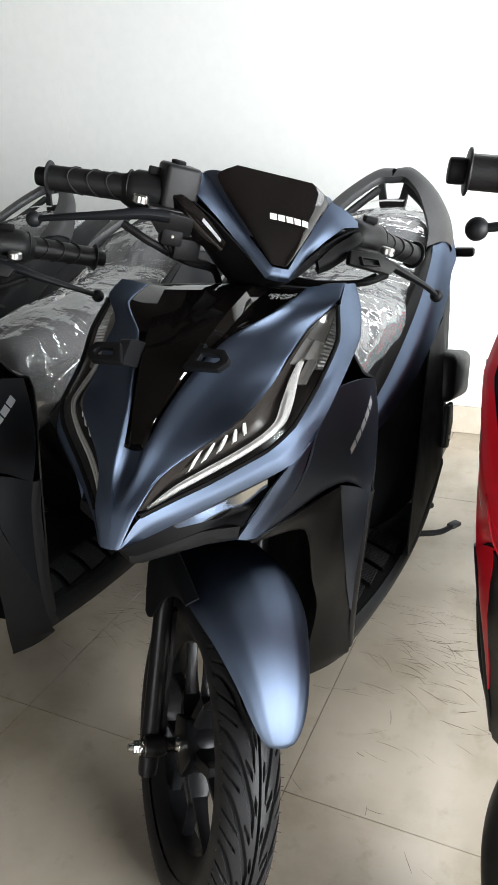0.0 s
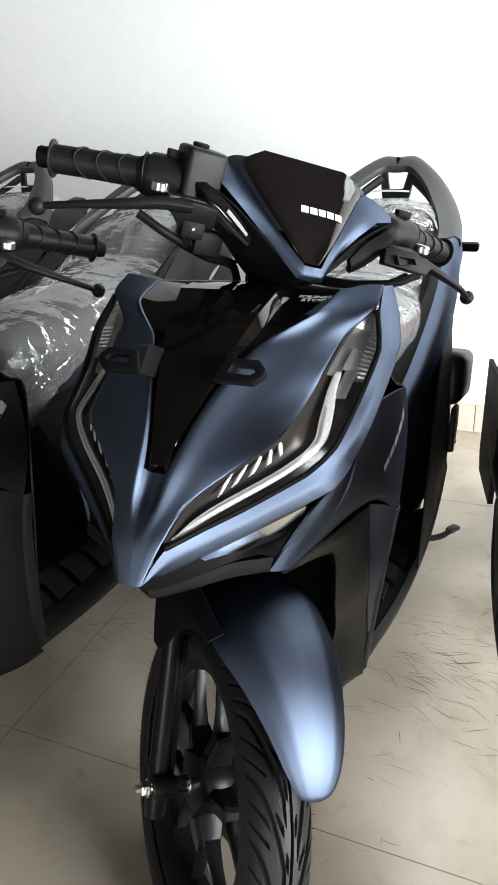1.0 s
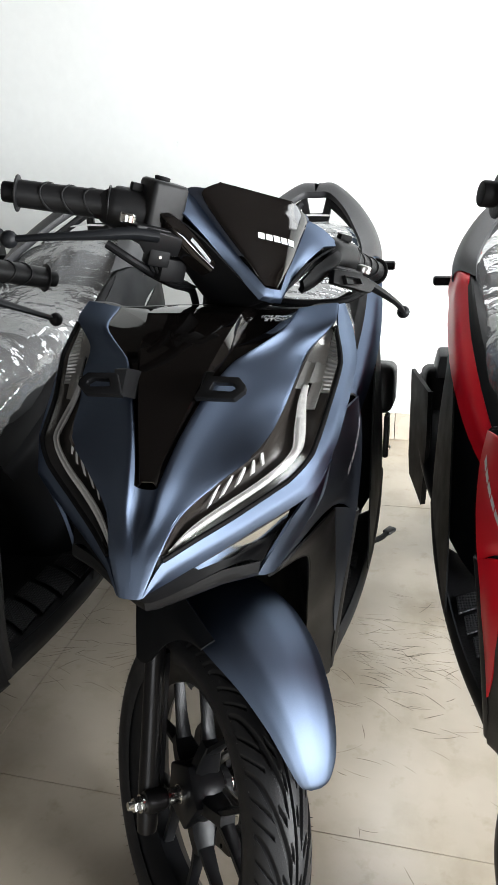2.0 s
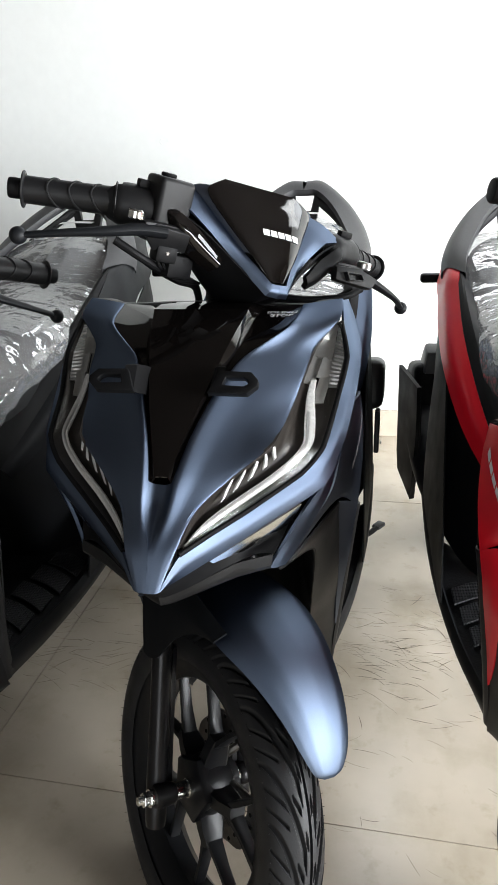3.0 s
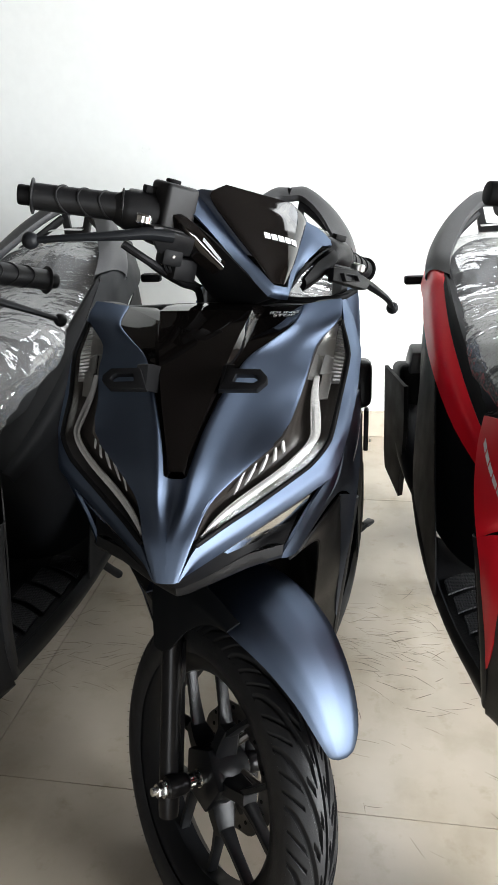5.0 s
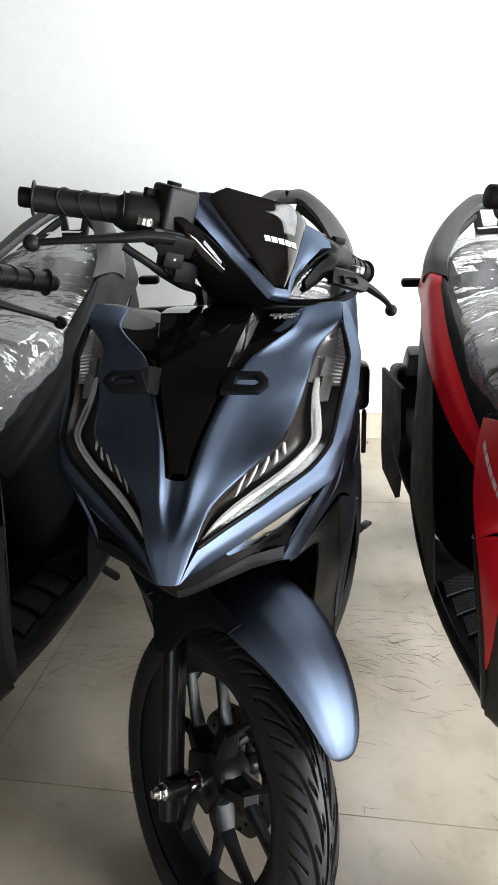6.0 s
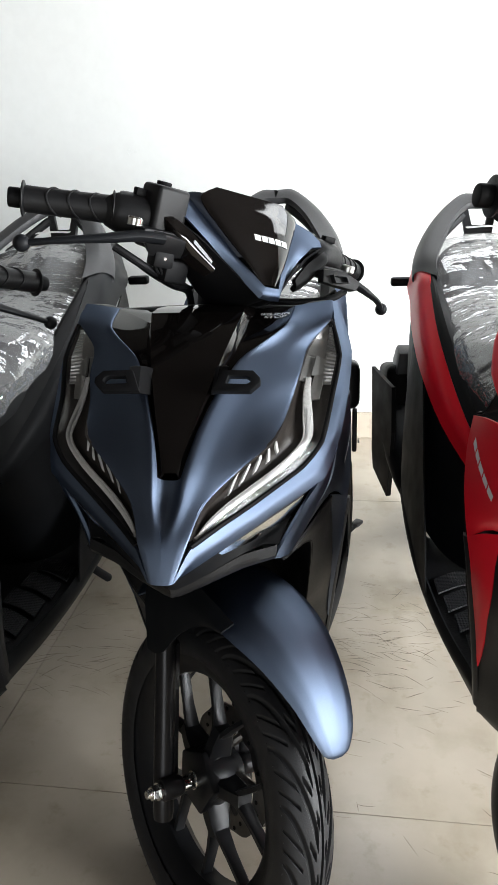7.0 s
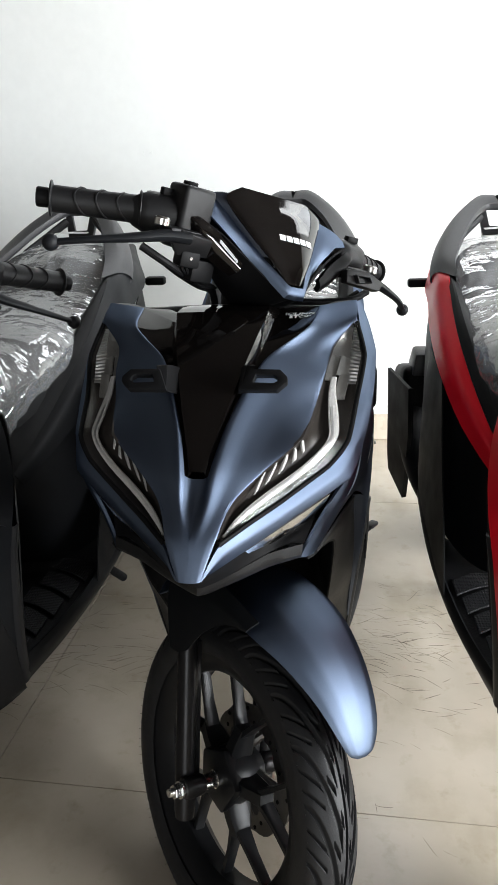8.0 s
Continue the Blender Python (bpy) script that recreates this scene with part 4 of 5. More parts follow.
        # rider side of the leg shield
        rows = [k(r) for r in ([(0.165, 0.940, 0.893), (0.10, 0.98, 0.875), (0, 0.985, 0.872)], [(0.170, 0.950, 0.83), (0.11, 1.005, 0.81), (0, 1.01, 0.81)], [(0.188, 0.985, 0.762), (0.11, 1.030, 0.76), (0, 1.035, 0.76)], [(0.200, 1.012, 0.730), (0.12, 1.05, 0.72), (0, 1.055, 0.72)], [(0.205, 0.985, 0.568), (0.12, 1.05, 0.56), (0, 1.055, 0.56)], [(0.178, 0.985, 0.345), (0.10, 1.05, 0.34), (0, 1.06, 0.34)], [(0.166, 1.0, 0.262), (0.10, 1.06, 0.285), (0, 1.07, 0.29)])]
        part("inner_cover", loft(rows, 4, 4, thick=0.003, core=np.array((0, 0.8, 0.6))), M_PLASTIC, root, "black inner leg shield")
        # floor board and sill
        rows = [k(r) for r in ([(0, 1.05, 0.292), (0.10, 1.05, 0.290), (0.165, 0.99, 0.285)], [(0, 1.15, 0.286), (0.11, 1.15, 0.284), (0.186, 1.13, 0.282)], [(0, 1.28, 0.290), (0.12, 1.28, 0.288), (0.200, 1.30, 0.290)], [(0, 1.36, 0.31), (0.13, 1.40, 0.31), (0.206, 1.45, 0.325)])]
        part("floor_board", loft(rows, 4, 4, thick=0.006, core=np.array((0, 1.2, 0.0))), M_MAT, root, "ribbed black rubber foot board")
        for q in range(5):
            y0, y1 = 1.010 + 0.062 * q, 1.062 + 0.062 * q
            x0, x1 = 0.060 + 0.010 * q, 0.148 + 0.0085 * q
            rr = []
            for i in range(4):
                f = i / 3
                rr.append(k([(x0, y0 + (y1 - y0) * f + 0.022, 0.2945), (x0 * 0.5 + x1 * 0.5, y0 + (y1 - y0) * f + 0.008, 0.2940), (x1, y0 + (y1 - y0) * f - 0.016, 0.2925)]))
            part("tread_pad", loft(rr, 1, 4, thick=0.004, core=np.array((0, 1.2, 0.0))), M_TREAD, root)
        rows = [k(r) for r in ([(0.162, 0.982, 0.292), (0.169, 0.985, 0.27), (0.160, 0.99, 0.238)], [(0.186, 1.13, 0.290), (0.194, 1.13, 0.268), (0.178, 1.13, 0.235)], [(0.200, 1.30, 0.298), (0.209, 1.30, 0.274), (0.190, 1.30, 0.238)], [(0.207, 1.45, 0.332), (0.216, 1.45, 0.305), (0.200, 1.46, 0.262)], [(0.206, 1.60, 0.372), (0.214, 1.60, 0.345), (0.200, 1.60, 0.300)])]
        part("sill", loft(rows, 4, 4, thick=0.004), M_BLACKPAINT, root, "side sill below the foot board")
        # under-seat body
        rows = [k(r) for r in ([(0.0, 1.30, 0.29), (0.09, 1.30, 0.30), (0.15, 1.36, 0.31), (0.196, 1.50, 0.34)], [(0.0, 1.25, 0.42), (0.09, 1.25, 0.42), (0.155, 1.33, 0.43), (0.196, 1.52, 0.45)], [(0.0, 1.17, 0.55), (0.08, 1.17, 0.55), (0.150, 1.28, 0.56), (0.192, 1.52, 0.58)], [(0.0, 1.12, 0.66), (0.06, 1.12, 0.66), (0.135, 1.24, 0.665), (0.188, 1.52, 0.69)], [(0.0, 1.13, 0.695), (0.05, 1.14, 0.70), (0.12, 1.26, 0.72), (0.150, 1.50, 0.77)])]
        part("body_cover", loft(rows, 4, 4, thick=0.003, core=np.array((0, 1.7, 0.5))), M_BLACKPAINT, root, "black body cover under the seat")
        rows = [k(r) for r in ([(0.196, 1.50, 0.34), (0.185, 1.70, 0.42), (0.15, 1.95, 0.55), (0.06, 2.12, 0.66)], [(0.196, 1.52, 0.45), (0.190, 1.70, 0.52), (0.15, 1.95, 0.62), (0.06, 2.15, 0.71)], [(0.192, 1.52, 0.58), (0.186, 1.70, 0.64), (0.15, 1.95, 0.70), (0.05, 2.17, 0.77)], [(0.188, 1.52, 0.69), (0.184, 1.72, 0.75), (0.14, 1.95, 0.80), (0.05, 2.16, 0.84)])]
        part("rear_cover", loft(rows, 4, 4, thick=0.003), M_DEEP, root, "black rear body cover")
        rows = [k(r) for r in ([(0.197, 1.46, 0.680), (0.194, 1.60, 0.695), (0.180, 1.71, 0.695)], [(0.198, 1.40, 0.520), (0.203, 1.61, 0.555), (0.190, 1.72, 0.575)], [(0.205, 1.29, 0.375), (0.211, 1.58, 0.385), (0.198, 1.70, 0.440)], [(0.207, 1.25, 0.285), (0.212, 1.54, 0.315), (0.200, 1.68, 0.365)])]
        part("side_panel", loft(rows, 4, 4, thick=0.003), M_DEEP, root, "black lower side panel")
        # painted tail panel, from the foot board up to the grab rail
        rows = [k(r) for r in ([(0.128, 1.130, 0.585), (0.136, 1.132, 0.575), (0.140, 1.140, 0.560)], [(0.156, 1.300, 0.675), (0.174, 1.300, 0.660), (0.182, 1.310, 0.620)], [(0.170, 1.460, 0.765), (0.192, 1.470, 0.740), (0.199, 1.490, 0.684)], [(0.166, 1.600, 0.838), (0.187, 1.620, 0.805), (0.196, 1.650, 0.738)], [(0.158, 1.650, 0.857), (0.178, 1.690, 0.852), (0.188, 1.740, 0.780)], [(0.140, 1.800, 0.872), (0.165, 1.850, 0.860), (0.170, 1.900, 0.810)], [(0.060, 2.080, 0.890), (0.080, 2.120, 0.880), (0.070, 2.150, 0.845)])]
        part("tail_panel", loft(rows, 4, 4, thick=0.003), tail_paint, root, "painted tail side panel")
        rows = [k(r) for r in ([(0.110, 1.130, 0.62), (0.122, 1.130, 0.60), (0.128, 1.131, 0.585)], [(0.118, 1.300, 0.71), (0.142, 1.300, 0.70), (0.156, 1.301, 0.676)], [(0.130, 1.460, 0.765), (0.155, 1.460, 0.785), (0.170, 1.461, 0.766)], [(0.135, 1.600, 0.82), (0.155, 1.600, 0.845), (0.166, 1.600, 0.839)], [(0.125, 1.75, 0.85), (0.14, 1.75, 0.87), (0.150, 1.75, 0.866)])]
        part("seat_trim", loft(rows, 4, 3, thick=0.003), M_DEEP, root, "black trim beside the seat")
        # rear indicator
        part("rear_indicator", box((s * 0.182, 1.955, 0.800), (0.055, 0.030, 0.022), 0.006), M_DEEP, root, "small black rear indicator")
        # frame leg and tubes of the fork
        f0 = np.array((s * 0.073, 0.695, 0.175))
        ax = np.array((0, math.sin(RAKE), math.cos(RAKE)))
        fork = part("fork_leg", tube([f0, f0 + ax * 0.03, f0 + ax * 0.20, f0 + ax * 0.40], [0.0140, 0.0155, 0.0150, 0.0150], 24, 3), M_FORK, root, "satin black fork leg", S)
        web = [[f0 + ax * d + np.array((-s * x0, yo, 0)) for x0, yo in ((0.006, -0.010), (0.021, -0.006), (0.022, 0.002), (0.006, 0.010), (0.006, -0.010))] for d in (0.055, 0.09, 0.17, 0.26)]
        bm = loft(web, 3, 1, sv=False, thick=0)
        bmesh.ops.holes_fill(bm, edges=bm.edges[:])
        part("fork_web", bm, M_FORK, fork, "", S)
        part("axle_clamp", tube([(s * 0.054, 0.698, 0.230), (s * 0.060, 0.698, 0.230), (s * 0.084, 0.698, 0.230), (s * 0.087, 0.698, 0.230)], [0.013, 0.016, 0.016, 0.013], 18, 2), M_FORK, fork, "", S)
        part("spacer", tube([(s * 0.027, 0.698, 0.230), (s * 0.034, 0.698, 0.230), (s * 0.036, 0.698, 0.230), (s * 0.058, 0.698, 0.230)], [0.0135, 0.0135, 0.0115, 0.0115], 18, 2), M_STEEL, root, "zinc axle spacer", S)

    # steering assembly
    bar = new("handlebar")
    bar.parent = root
    rows = []
    for z, y, w, back in ((0.947, 0.855, 0.0115, 0.002), (0.975, 0.873, 0.037, 0.008), (1.004, 0.897, 0.063, 0.015), (1.030, 0.922, 0.083, 0.016), (1.042, 0.936, 0.081, 0.010), (1.055, 0.951, 0.058, 0.001)):
        rows.append([(0, y, z), (w * 0.35, y + back * 0.04, z), (w * 0.66, y + back * 0.22, z), (w * 0.88, y + back * 0.58, z), (w, y + back, z)])
    visor = part("visor", loft(rows, 5, 4, mirror=True, core=np.array((0, 1.0, 1.0))), M_PIANO, bar, "glossy black handlebar visor", S)
    rows = [[(0, 0.848, 0.945), (0, 0.844, 0.936), (0, 0.848, 0.927)], [(0.012, 0.850, 0.945), (0.014, 0.846, 0.936), (0.017, 0.850, 0.928)], [(0.039, 0.888, 0.972), (0.045, 0.883, 0.966), (0.051, 0.889, 0.959)], [(0.066, 0.921, 1.000), (0.073, 0.910, 0.993), (0.082, 0.908, 0.985)], [(0.090, 0.950, 1.027), (0.100, 0.934, 1.017), (0.112, 0.922, 1.007)], [(0.100, 0.960, 1.035), (0.122, 0.948, 1.028), (0.150, 0.938, 1.012)]]
    part("cowl_frame", loft(rows, 5, 4, su=False, mirror=True, core=np.array((0, 1.0, 1.0))), paint, bar, "painted V-shaped handlebar frame", S)
    rows = [[(0.036, 0.883, 0.974), (0.038, 0.886, 0.974), (0.040, 0.889, 0.973)], [(0.062, 0.914, 1.003), (0.065, 0.918, 1.003), (0.067, 0.922, 1.001)], [(0.082, 0.940, 1.029), (0.087, 0.946, 1.029), (0.091, 0.951, 1.028)], [(0.080, 0.948, 1.043), (0.092, 0.956, 1.041), (0.101, 0.961, 1.036)]]
    part("cowl_shoulder", loft(rows, 4, 4, core=np.array((0, 1.0, 0.95))), side_paint, bar, "painted cowl shoulder", S)
    part("cowl_shoulder", loft([mir(r) for r in rows], 4, 4, core=np.array((0, 1.0, 0.95))), side_paint, bar, "painted cowl shoulder", S)
    rows = [[(0, 0.954, 1.055), (0.034, 0.955, 1.054), (0.060, 0.954, 1.048), (0.100, 0.963, 1.035)], [(0, 0.975, 1.045), (0.04, 0.975, 1.042), (0.08, 0.975, 1.035), (0.118, 0.972, 1.025)], [(0, 1.000, 1.015), (0.04, 1.000, 1.012), (0.08, 0.998, 1.005), (0.115, 0.99, 1.00)], [(0, 1.005, 0.95), (0.04, 1.003, 0.95), (0.08, 0.995, 0.96), (0.11, 0.985, 0.975)]]
    part("meter_cover", loft(rows, 4, 4, mirror=True, core=np.array((0, 0.95, 0.9))), M_PLASTIC, bar, "black meter housing", S)
    rows = [[(0, 0.854, 0.929), (0, 0.905, 0.905), (0, 0.965, 0.89), (0, 1.005, 0.95)], [(0.015, 0.855, 0.929), (0.02, 0.905, 0.905), (0.02, 0.965, 0.89), (0.02, 1.003, 0.95)], [(0.060, 0.887, 0.962), (0.058, 0.92, 0.925), (0.05, 0.965, 0.91), (0.05, 1.0, 0.95)], [(0.098, 0.911, 0.988), (0.095, 0.935, 0.955), (0.09, 0.965, 0.945), (0.09, 0.995, 0.96)], [(0.145, 0.935, 1.010), (0.135, 0.945, 0.988), (0.13, 0.965, 0.978), (0.12, 0.985, 0.975)]]
    part("lower_cowl", loft(rows, 4, 4, mirror=True, core=np.array((0, 0.95, 0.98))), M_DEEP, bar, "black lower handlebar cover", S)
    part("stem", tube([(0, STEER_Y + 0.80 * math.tan(RAKE), 0.80), (0, STEER_Y + 0.93 * math.tan(RAKE), 0.93)], [0.03, 0.026], 18, 3), M_DEEP, bar, "", S)
    for s in (1, -1):
        rows = [[(s * 0.070, 0.890, 0.958), (s * 0.074, 0.888, 0.948), (s * 0.080, 0.900, 0.938)], [(s * 0.096, 0.903, 0.982), (s * 0.103, 0.897, 0.967), (s * 0.106, 0.910, 0.950)], [(s * 0.124, 0.914, 1.000), (s * 0.133, 0.905, 0.990), (s * 0.134, 0.918, 0.974)], [(s * 0.140, 0.925, 1.006), (s * 0.146, 0.920, 1.000), (s * 0.146, 0.928, 0.992)]]
        g = part("cowl_lamp", loft(rows, 4, 4, thick=0.008, core=np.array((0, 1.0, 0.95))), M_PIANO if s < 0 else M_DEEP, bar, "black lamp cover on the handlebar", S)
        if s < 0:
            face = [[lerp(r[0], r[1], q) for q in (0.25, 0.4, 0.55)] for r in (lerp_rows(rows[0], rows[1], 0.2), lerp_rows(rows[0], rows[1], 0.7), lerp_rows(rows[1], rows[2], 0.2))]
            part("tag", loft([[(x - 0.0006, y - 0.0012, z + 0.0006) for x, y, z in r] for r in face], 3, 2, thick=0.0008, core=np.array((0, 1.0, 0.95))), M_GREYPRINT, g, "small silver label", S)
        part("bar_tube", tube([(s * 0.09, 0.955, 0.985), (s * 0.15, 0.958, 0.992), (s * 0.192, 0.970, 0.9935), (s * 0.295, 1.016, 0.980)], 0.011, 14, 4), M_DEEP, bar, "", S)
        grip(bar, s, S)
        lever(bar, s, S)
        bm = tube([(s * 0.142, 0.953, 0.994), (s * 0.147, 0.953, 0.994), (s * 0.186, 0.967, 0.993), (s * 0.190, 0.969, 0.993)], [0.024, 0.028, 0.027, 0.023], 20, 3)
        sw = part("switch_housing", bm, M_PLASTIC, bar, "black switch housing", S)
        part("switch", box((s * 0.166, 0.953, 1.024), (0.022, 0.012, 0.010), 0.002), M_DEEP, sw, "", S)
        part("lever_perch", box((s * 0.155, 0.918, 0.975), (0.055, 0.030, 0.020), 0.005, (0, 0, s * -8)), M_PLASTIC, bar, "black lever perch", S)
        part("lever_shroud", prism([(0, 0), (0.045, 0.003), (0.080, -0.010), (0.070, -0.024), (0.0, -0.020)] if s > 0 else [(0, 0), (0.0, -0.026), (0.045, -0.030), (0.06, -0.012), (0.05, 0.004)], 0.014, Matrix.Translation((s * 0.115, 0.900, 0.978)) @ Euler((radians(70), 0, radians(0 if s > 0 else 180))).to_matrix().to_4x4(), 0.002), M_PLASTIC, bar, "black angular lever shroud", S)
        if s > 0:
            m2 = Matrix.Translation((0.128, 0.8935, 0.9745)) @ Euler((radians(70), 0, 0)).to_matrix().to_4x4()
            part("shroud_ridge", prism([(0, -0.002), (0.030, -0.001), (0.036, -0.010), (0.006, -0.014)], 0.017, m2, 0.001, hole=[(0.003, -0.0035), (0.028, -0.0025), (0.0325, -0.0095), (0.0075, -0.0125)]), M_TRIM, bar, "", S)
        bolt = lathe([(0.008, 0.0), (0.011, 0.002), (0.011, 0.010), (0.009, 0.012)], (s * 0.188, 0.914, 0.982), 18, "Z")

        part("pivot_bolt", bolt, M_STEEL, bar, "zinc pivot bolt", S)
        part("cable", tube([(s * 0.205, 0.925, 0.952), (s * 0.165, 0.915, 0.936), (s * 0.110, 0.938, 0.919), (s * 0.056, 0.975, 0.907), (s * 0.03, 0.985, 0.87)], 0.0055, 10, 5), M_DEEP, bar, "black control cable", S)
        part("cable", tube([(s * 0.190, 0.930, 0.948), (s * 0.150, 0.925, 0.928), (s * 0.100, 0.945, 0.912), (s * 0.050, 0.978, 0.900), (s * 0.03, 0.985, 0.86)], 0.0038, 10, 5), M_DEEP, bar, "black control cable", S)
    mc = part("master_cylinder", box((-0.137, 0.943, 0.998), (0.050, 0.044, 0.082), 0.006, (0, 0, 6), segs=3), M_PLASTIC, bar, "black brake fluid reservoir", S)
    part("reservoir_cap", lathe([(0.009, 0), (0.010, 0.002), (0.010, 0.005), (0.008, 0.006)], (-0.140, 0.948, 1.038), 20, "Z"), M_DEEP, mc, "", S)
    part("brake_switch", box((-0.140, 0.918, 0.948), (0.030, 0.024, 0.022), 0.004), M_DEEP, bar, "", S)
    part("screw", lathe([(0.002, 0), (0.0024, 0.0005), (0.0024, 0.001)], (-0.140, 0.905, 0.950), 10, "Y"), M_DISC, bar, "", S)
    box_bm = box((-0.118, 0.925, 0.935), (0.040, 0.030, 0.030), 0.004, (0, 0, 12))
    part("connector", box_bm, M_DEEP, bar, "black plug with wires", S)
    for q in range(3):
        part("wire", tube([(-0.150 + 0.006 * q, 0.912, 0.942), (-0.140 + 0.008 * q, 0.915, 0.930 - 0.003 * q), (-0.100, 0.935, 0.922 - 0.004 * q), (-0.05, 0.972, 0.910)], 0.0022, 6, 4), M_DEEP, bar, "", S)
    if detail:
        m = S @ Matrix.Translation((0.016, 0.896, 1.004)) @ Euler((radians(50), 0, 0)).to_matrix().to_4x4()
        way = (S @ Euler((radians(50), 0, 0)).to_matrix().to_4x4()).to_3x3() @ Vector((0, 0, -1))
        drape(bars("maker_mark", visor, m, [0.0105, 0.0105, 0.0105, 0.0105, 0.0105], 0.0095, M_WHITE, "white maker mark as plain bars"), visor, way, 0.0010)
        m = Matrix.Translation((0.1030, 0.877, 0.905)) @ Euler((radians(11), radians(-14), radians(0))).to_matrix().to_4x4()
        drape(words("lettering", "IDLING\nSTOP", 0.0096, M_WHITE, gloss, m, stretch=1.35, depth=0.0), gloss, (0, 0, -1), 0.0008)

    # front wheel, mudguard
    wheel(root, AXLE, TYRE_R, 0.043, S, detail)
    fender(root, S, paint)
    nut = lathe([(0.0125, -0.094), (0.0125, -0.092), (0.0115, -0.090), (0.0115, -0.087)], AXLE, 24)
    part("axle_washer", nut, M_STEEL, root, "zinc washer", S)
    part("axle_nut", lathe([(0.0098, -0.104), (0.0105, -0.103), (0.0105, -0.094), (0.0098, -0.0935)], AXLE, 6), M_STEEL, root, "zinc axle nut", S, smooth=0)
    part("axle_end", lathe([(0.0055, -0.112), (0.006, -0.111), (0.006, -0.060)], AXLE, 16), M_STEEL, root, "", S)

    # brand marks on the leg shield as bars
    if mark:
        for s, cover in zip((1, -1), covers):
            a, b = Vector((s * 0.2085, 0.956, 0.733)), Vector((s * 0.2005, 0.868, 0.674))
            along = (b - a).normalized() * s
            nrm = Vector((s * 0.98, -0.18, 0.08)).normalized()
            up = nrm.cross(along).normalized()
            rot = Matrix((along, up, nrm)).transposed().to_4x4()
            drape(bars("maker_mark", cover, Matrix.Translation((a + b) / 2) @ rot, [0.0165] * 5, 0.0150, mark, "maker mark as plain bars"), cover, -nrm, 0.0008)

    # seat with its protective wrap
    rows = seat(root, None)
    part("seat", loft(rows, 5, 4, mirror=True, thick=0.01, core=np.array((0, 1.5, 0.6))), M_VINYL, root, "dark vinyl seat")
    wide = [[(x * (1.20 if 1.3 < y < 1.9 else 1.12) + 0.010 * (x > 0), y + (0.0 if 1.2 < y < 1.9 else (-0.03 if y < 1.2 else 0.02)), z + 0.014 - 0.004 * i - (0.045 if y < 1.25 and i > 1 else 0.0)) for i, (x, y, z) in enumerate(r)] for r in rows]
    full = [[(-x, y, z) for x, y, z in r[:0:-1]] + list(r) for r in wide]
    wrap = part("seat_wrap", loft(full, 14, 10, thick=0, core=np.array((0, 1.5, 0.6)), wobble=0.007), M_WRAP, root, wrap_label, smooth=20)
    wrap.visible_shadow = False
    part("seat_label", loft([[(-0.045, 1.835, 0.941), (0.0, 1.835, 0.943), (0.045, 1.835, 0.941)], [(-0.045, 1.855, 0.943), (0.0, 1.855, 0.945), (0.045, 1.855, 0.943)]], 2, 4, thick=0.001), M_WHITE, root, "white paper label on the seat")

    # grab rail: a ring behind the seat with a pierced bridge
    rows = []
    for o, q in (((0.184, 1.735, 0.846), (0.148, 1.630, 0.858)), ((0.180, 1.765, 0.878), (0.140, 1.690, 0.890)), ((0.158, 1.815, 0.920), (0.114, 1.765, 0.925)), ((0.112, 1.885, 0.968), (0.080, 1.842, 0.963)), ((0.045, 1.952, 1.010), (0.036, 1.900, 0.994)), ((0.0, 1.957, 1.012), (0.0, 1.905, 0.996))):
        o, q = np.array(o), np.array(q)
        mid, down = o * 0.55 + q * 0.45, np.array((0, 0.006, -0.016))
        rows.append([q, mid + (0.006, 0, 0.010), o, o + down, mid + down * 1.2, q + down, q])
    rail = part("grab_rail", loft(rows, 5, 3, mirror=True, thick=0), M_GREYPL, root, "dark grey grab rail")
    m = Matrix.Translation((0, 1.934, 0.957)) @ Euler((radians(72), 0, 0)).to_matrix().to_4x4()
    part("rail_bridge", prism([(-0.034, -0.040), (0.034, -0.040), (0.046, 0.036), (-0.046, 0.036)], 0.016, m, 0.003, hole=[(-0.017, -0.020), (0.017, -0.020), (0.026, 0.024), (-0.026, 0.024)]), M_GREYPL, rail)
    for s in (1, -1):
        part("rail_strut", tube([(s * 0.040, 1.925, 0.965), (s * 0.085, 1.885, 0.930), (s * 0.125, 1.830, 0.895)], [0.011, 0.010, 0.010], 8, 4), M_GREYPL, rail)

    # left side: air box and case; right side: exhaust
    air = part("air_box", box((0.190, 1.735, 0.530), (0.080, 0.270, 0.120), 0.022, (-14, 0, 0), segs=3), M_PLASTIC, root, "black air cleaner box")
    part("air_box_guard", prism([(0, 0), (0.05, -0.02), (0.10, 0.03), (0.09, 0.085), (0.02, 0.10)], 0.012, Matrix.Translation((0.212, 1.555, 0.405)) @ Euler((radians(90), 0, radians(90))).to_matrix().to_4x4(), 0.004), M_PLASTIC, air, "black guard plate")
    part("screw", lathe([(0.004, 0), (0.0045, 0.002), (0.0045, 0.004)], (0.226, 1.578, 0.425), 12), M_STEEL, air)
    part("transmission_case", box((0.125, 1.72, 0.30), (0.09, 0.50, 0.15), 0.04, (-4, 0, 0), segs=3), M_ALLOY, root, "black transmission case")
    mf = part("exhaust", tube([(-0.150, 1.66, 0.28), (-0.165, 1.75, 0.33), (-0.180, 1.90, 0.40), (-0.185, 2.08, 0.47), (-0.18, 2.13, 0.485)], [0.035, 0.050, 0.056, 0.054, 0.040], 20, 5), M_BLACKPAINT, root, "black exhaust silencer")
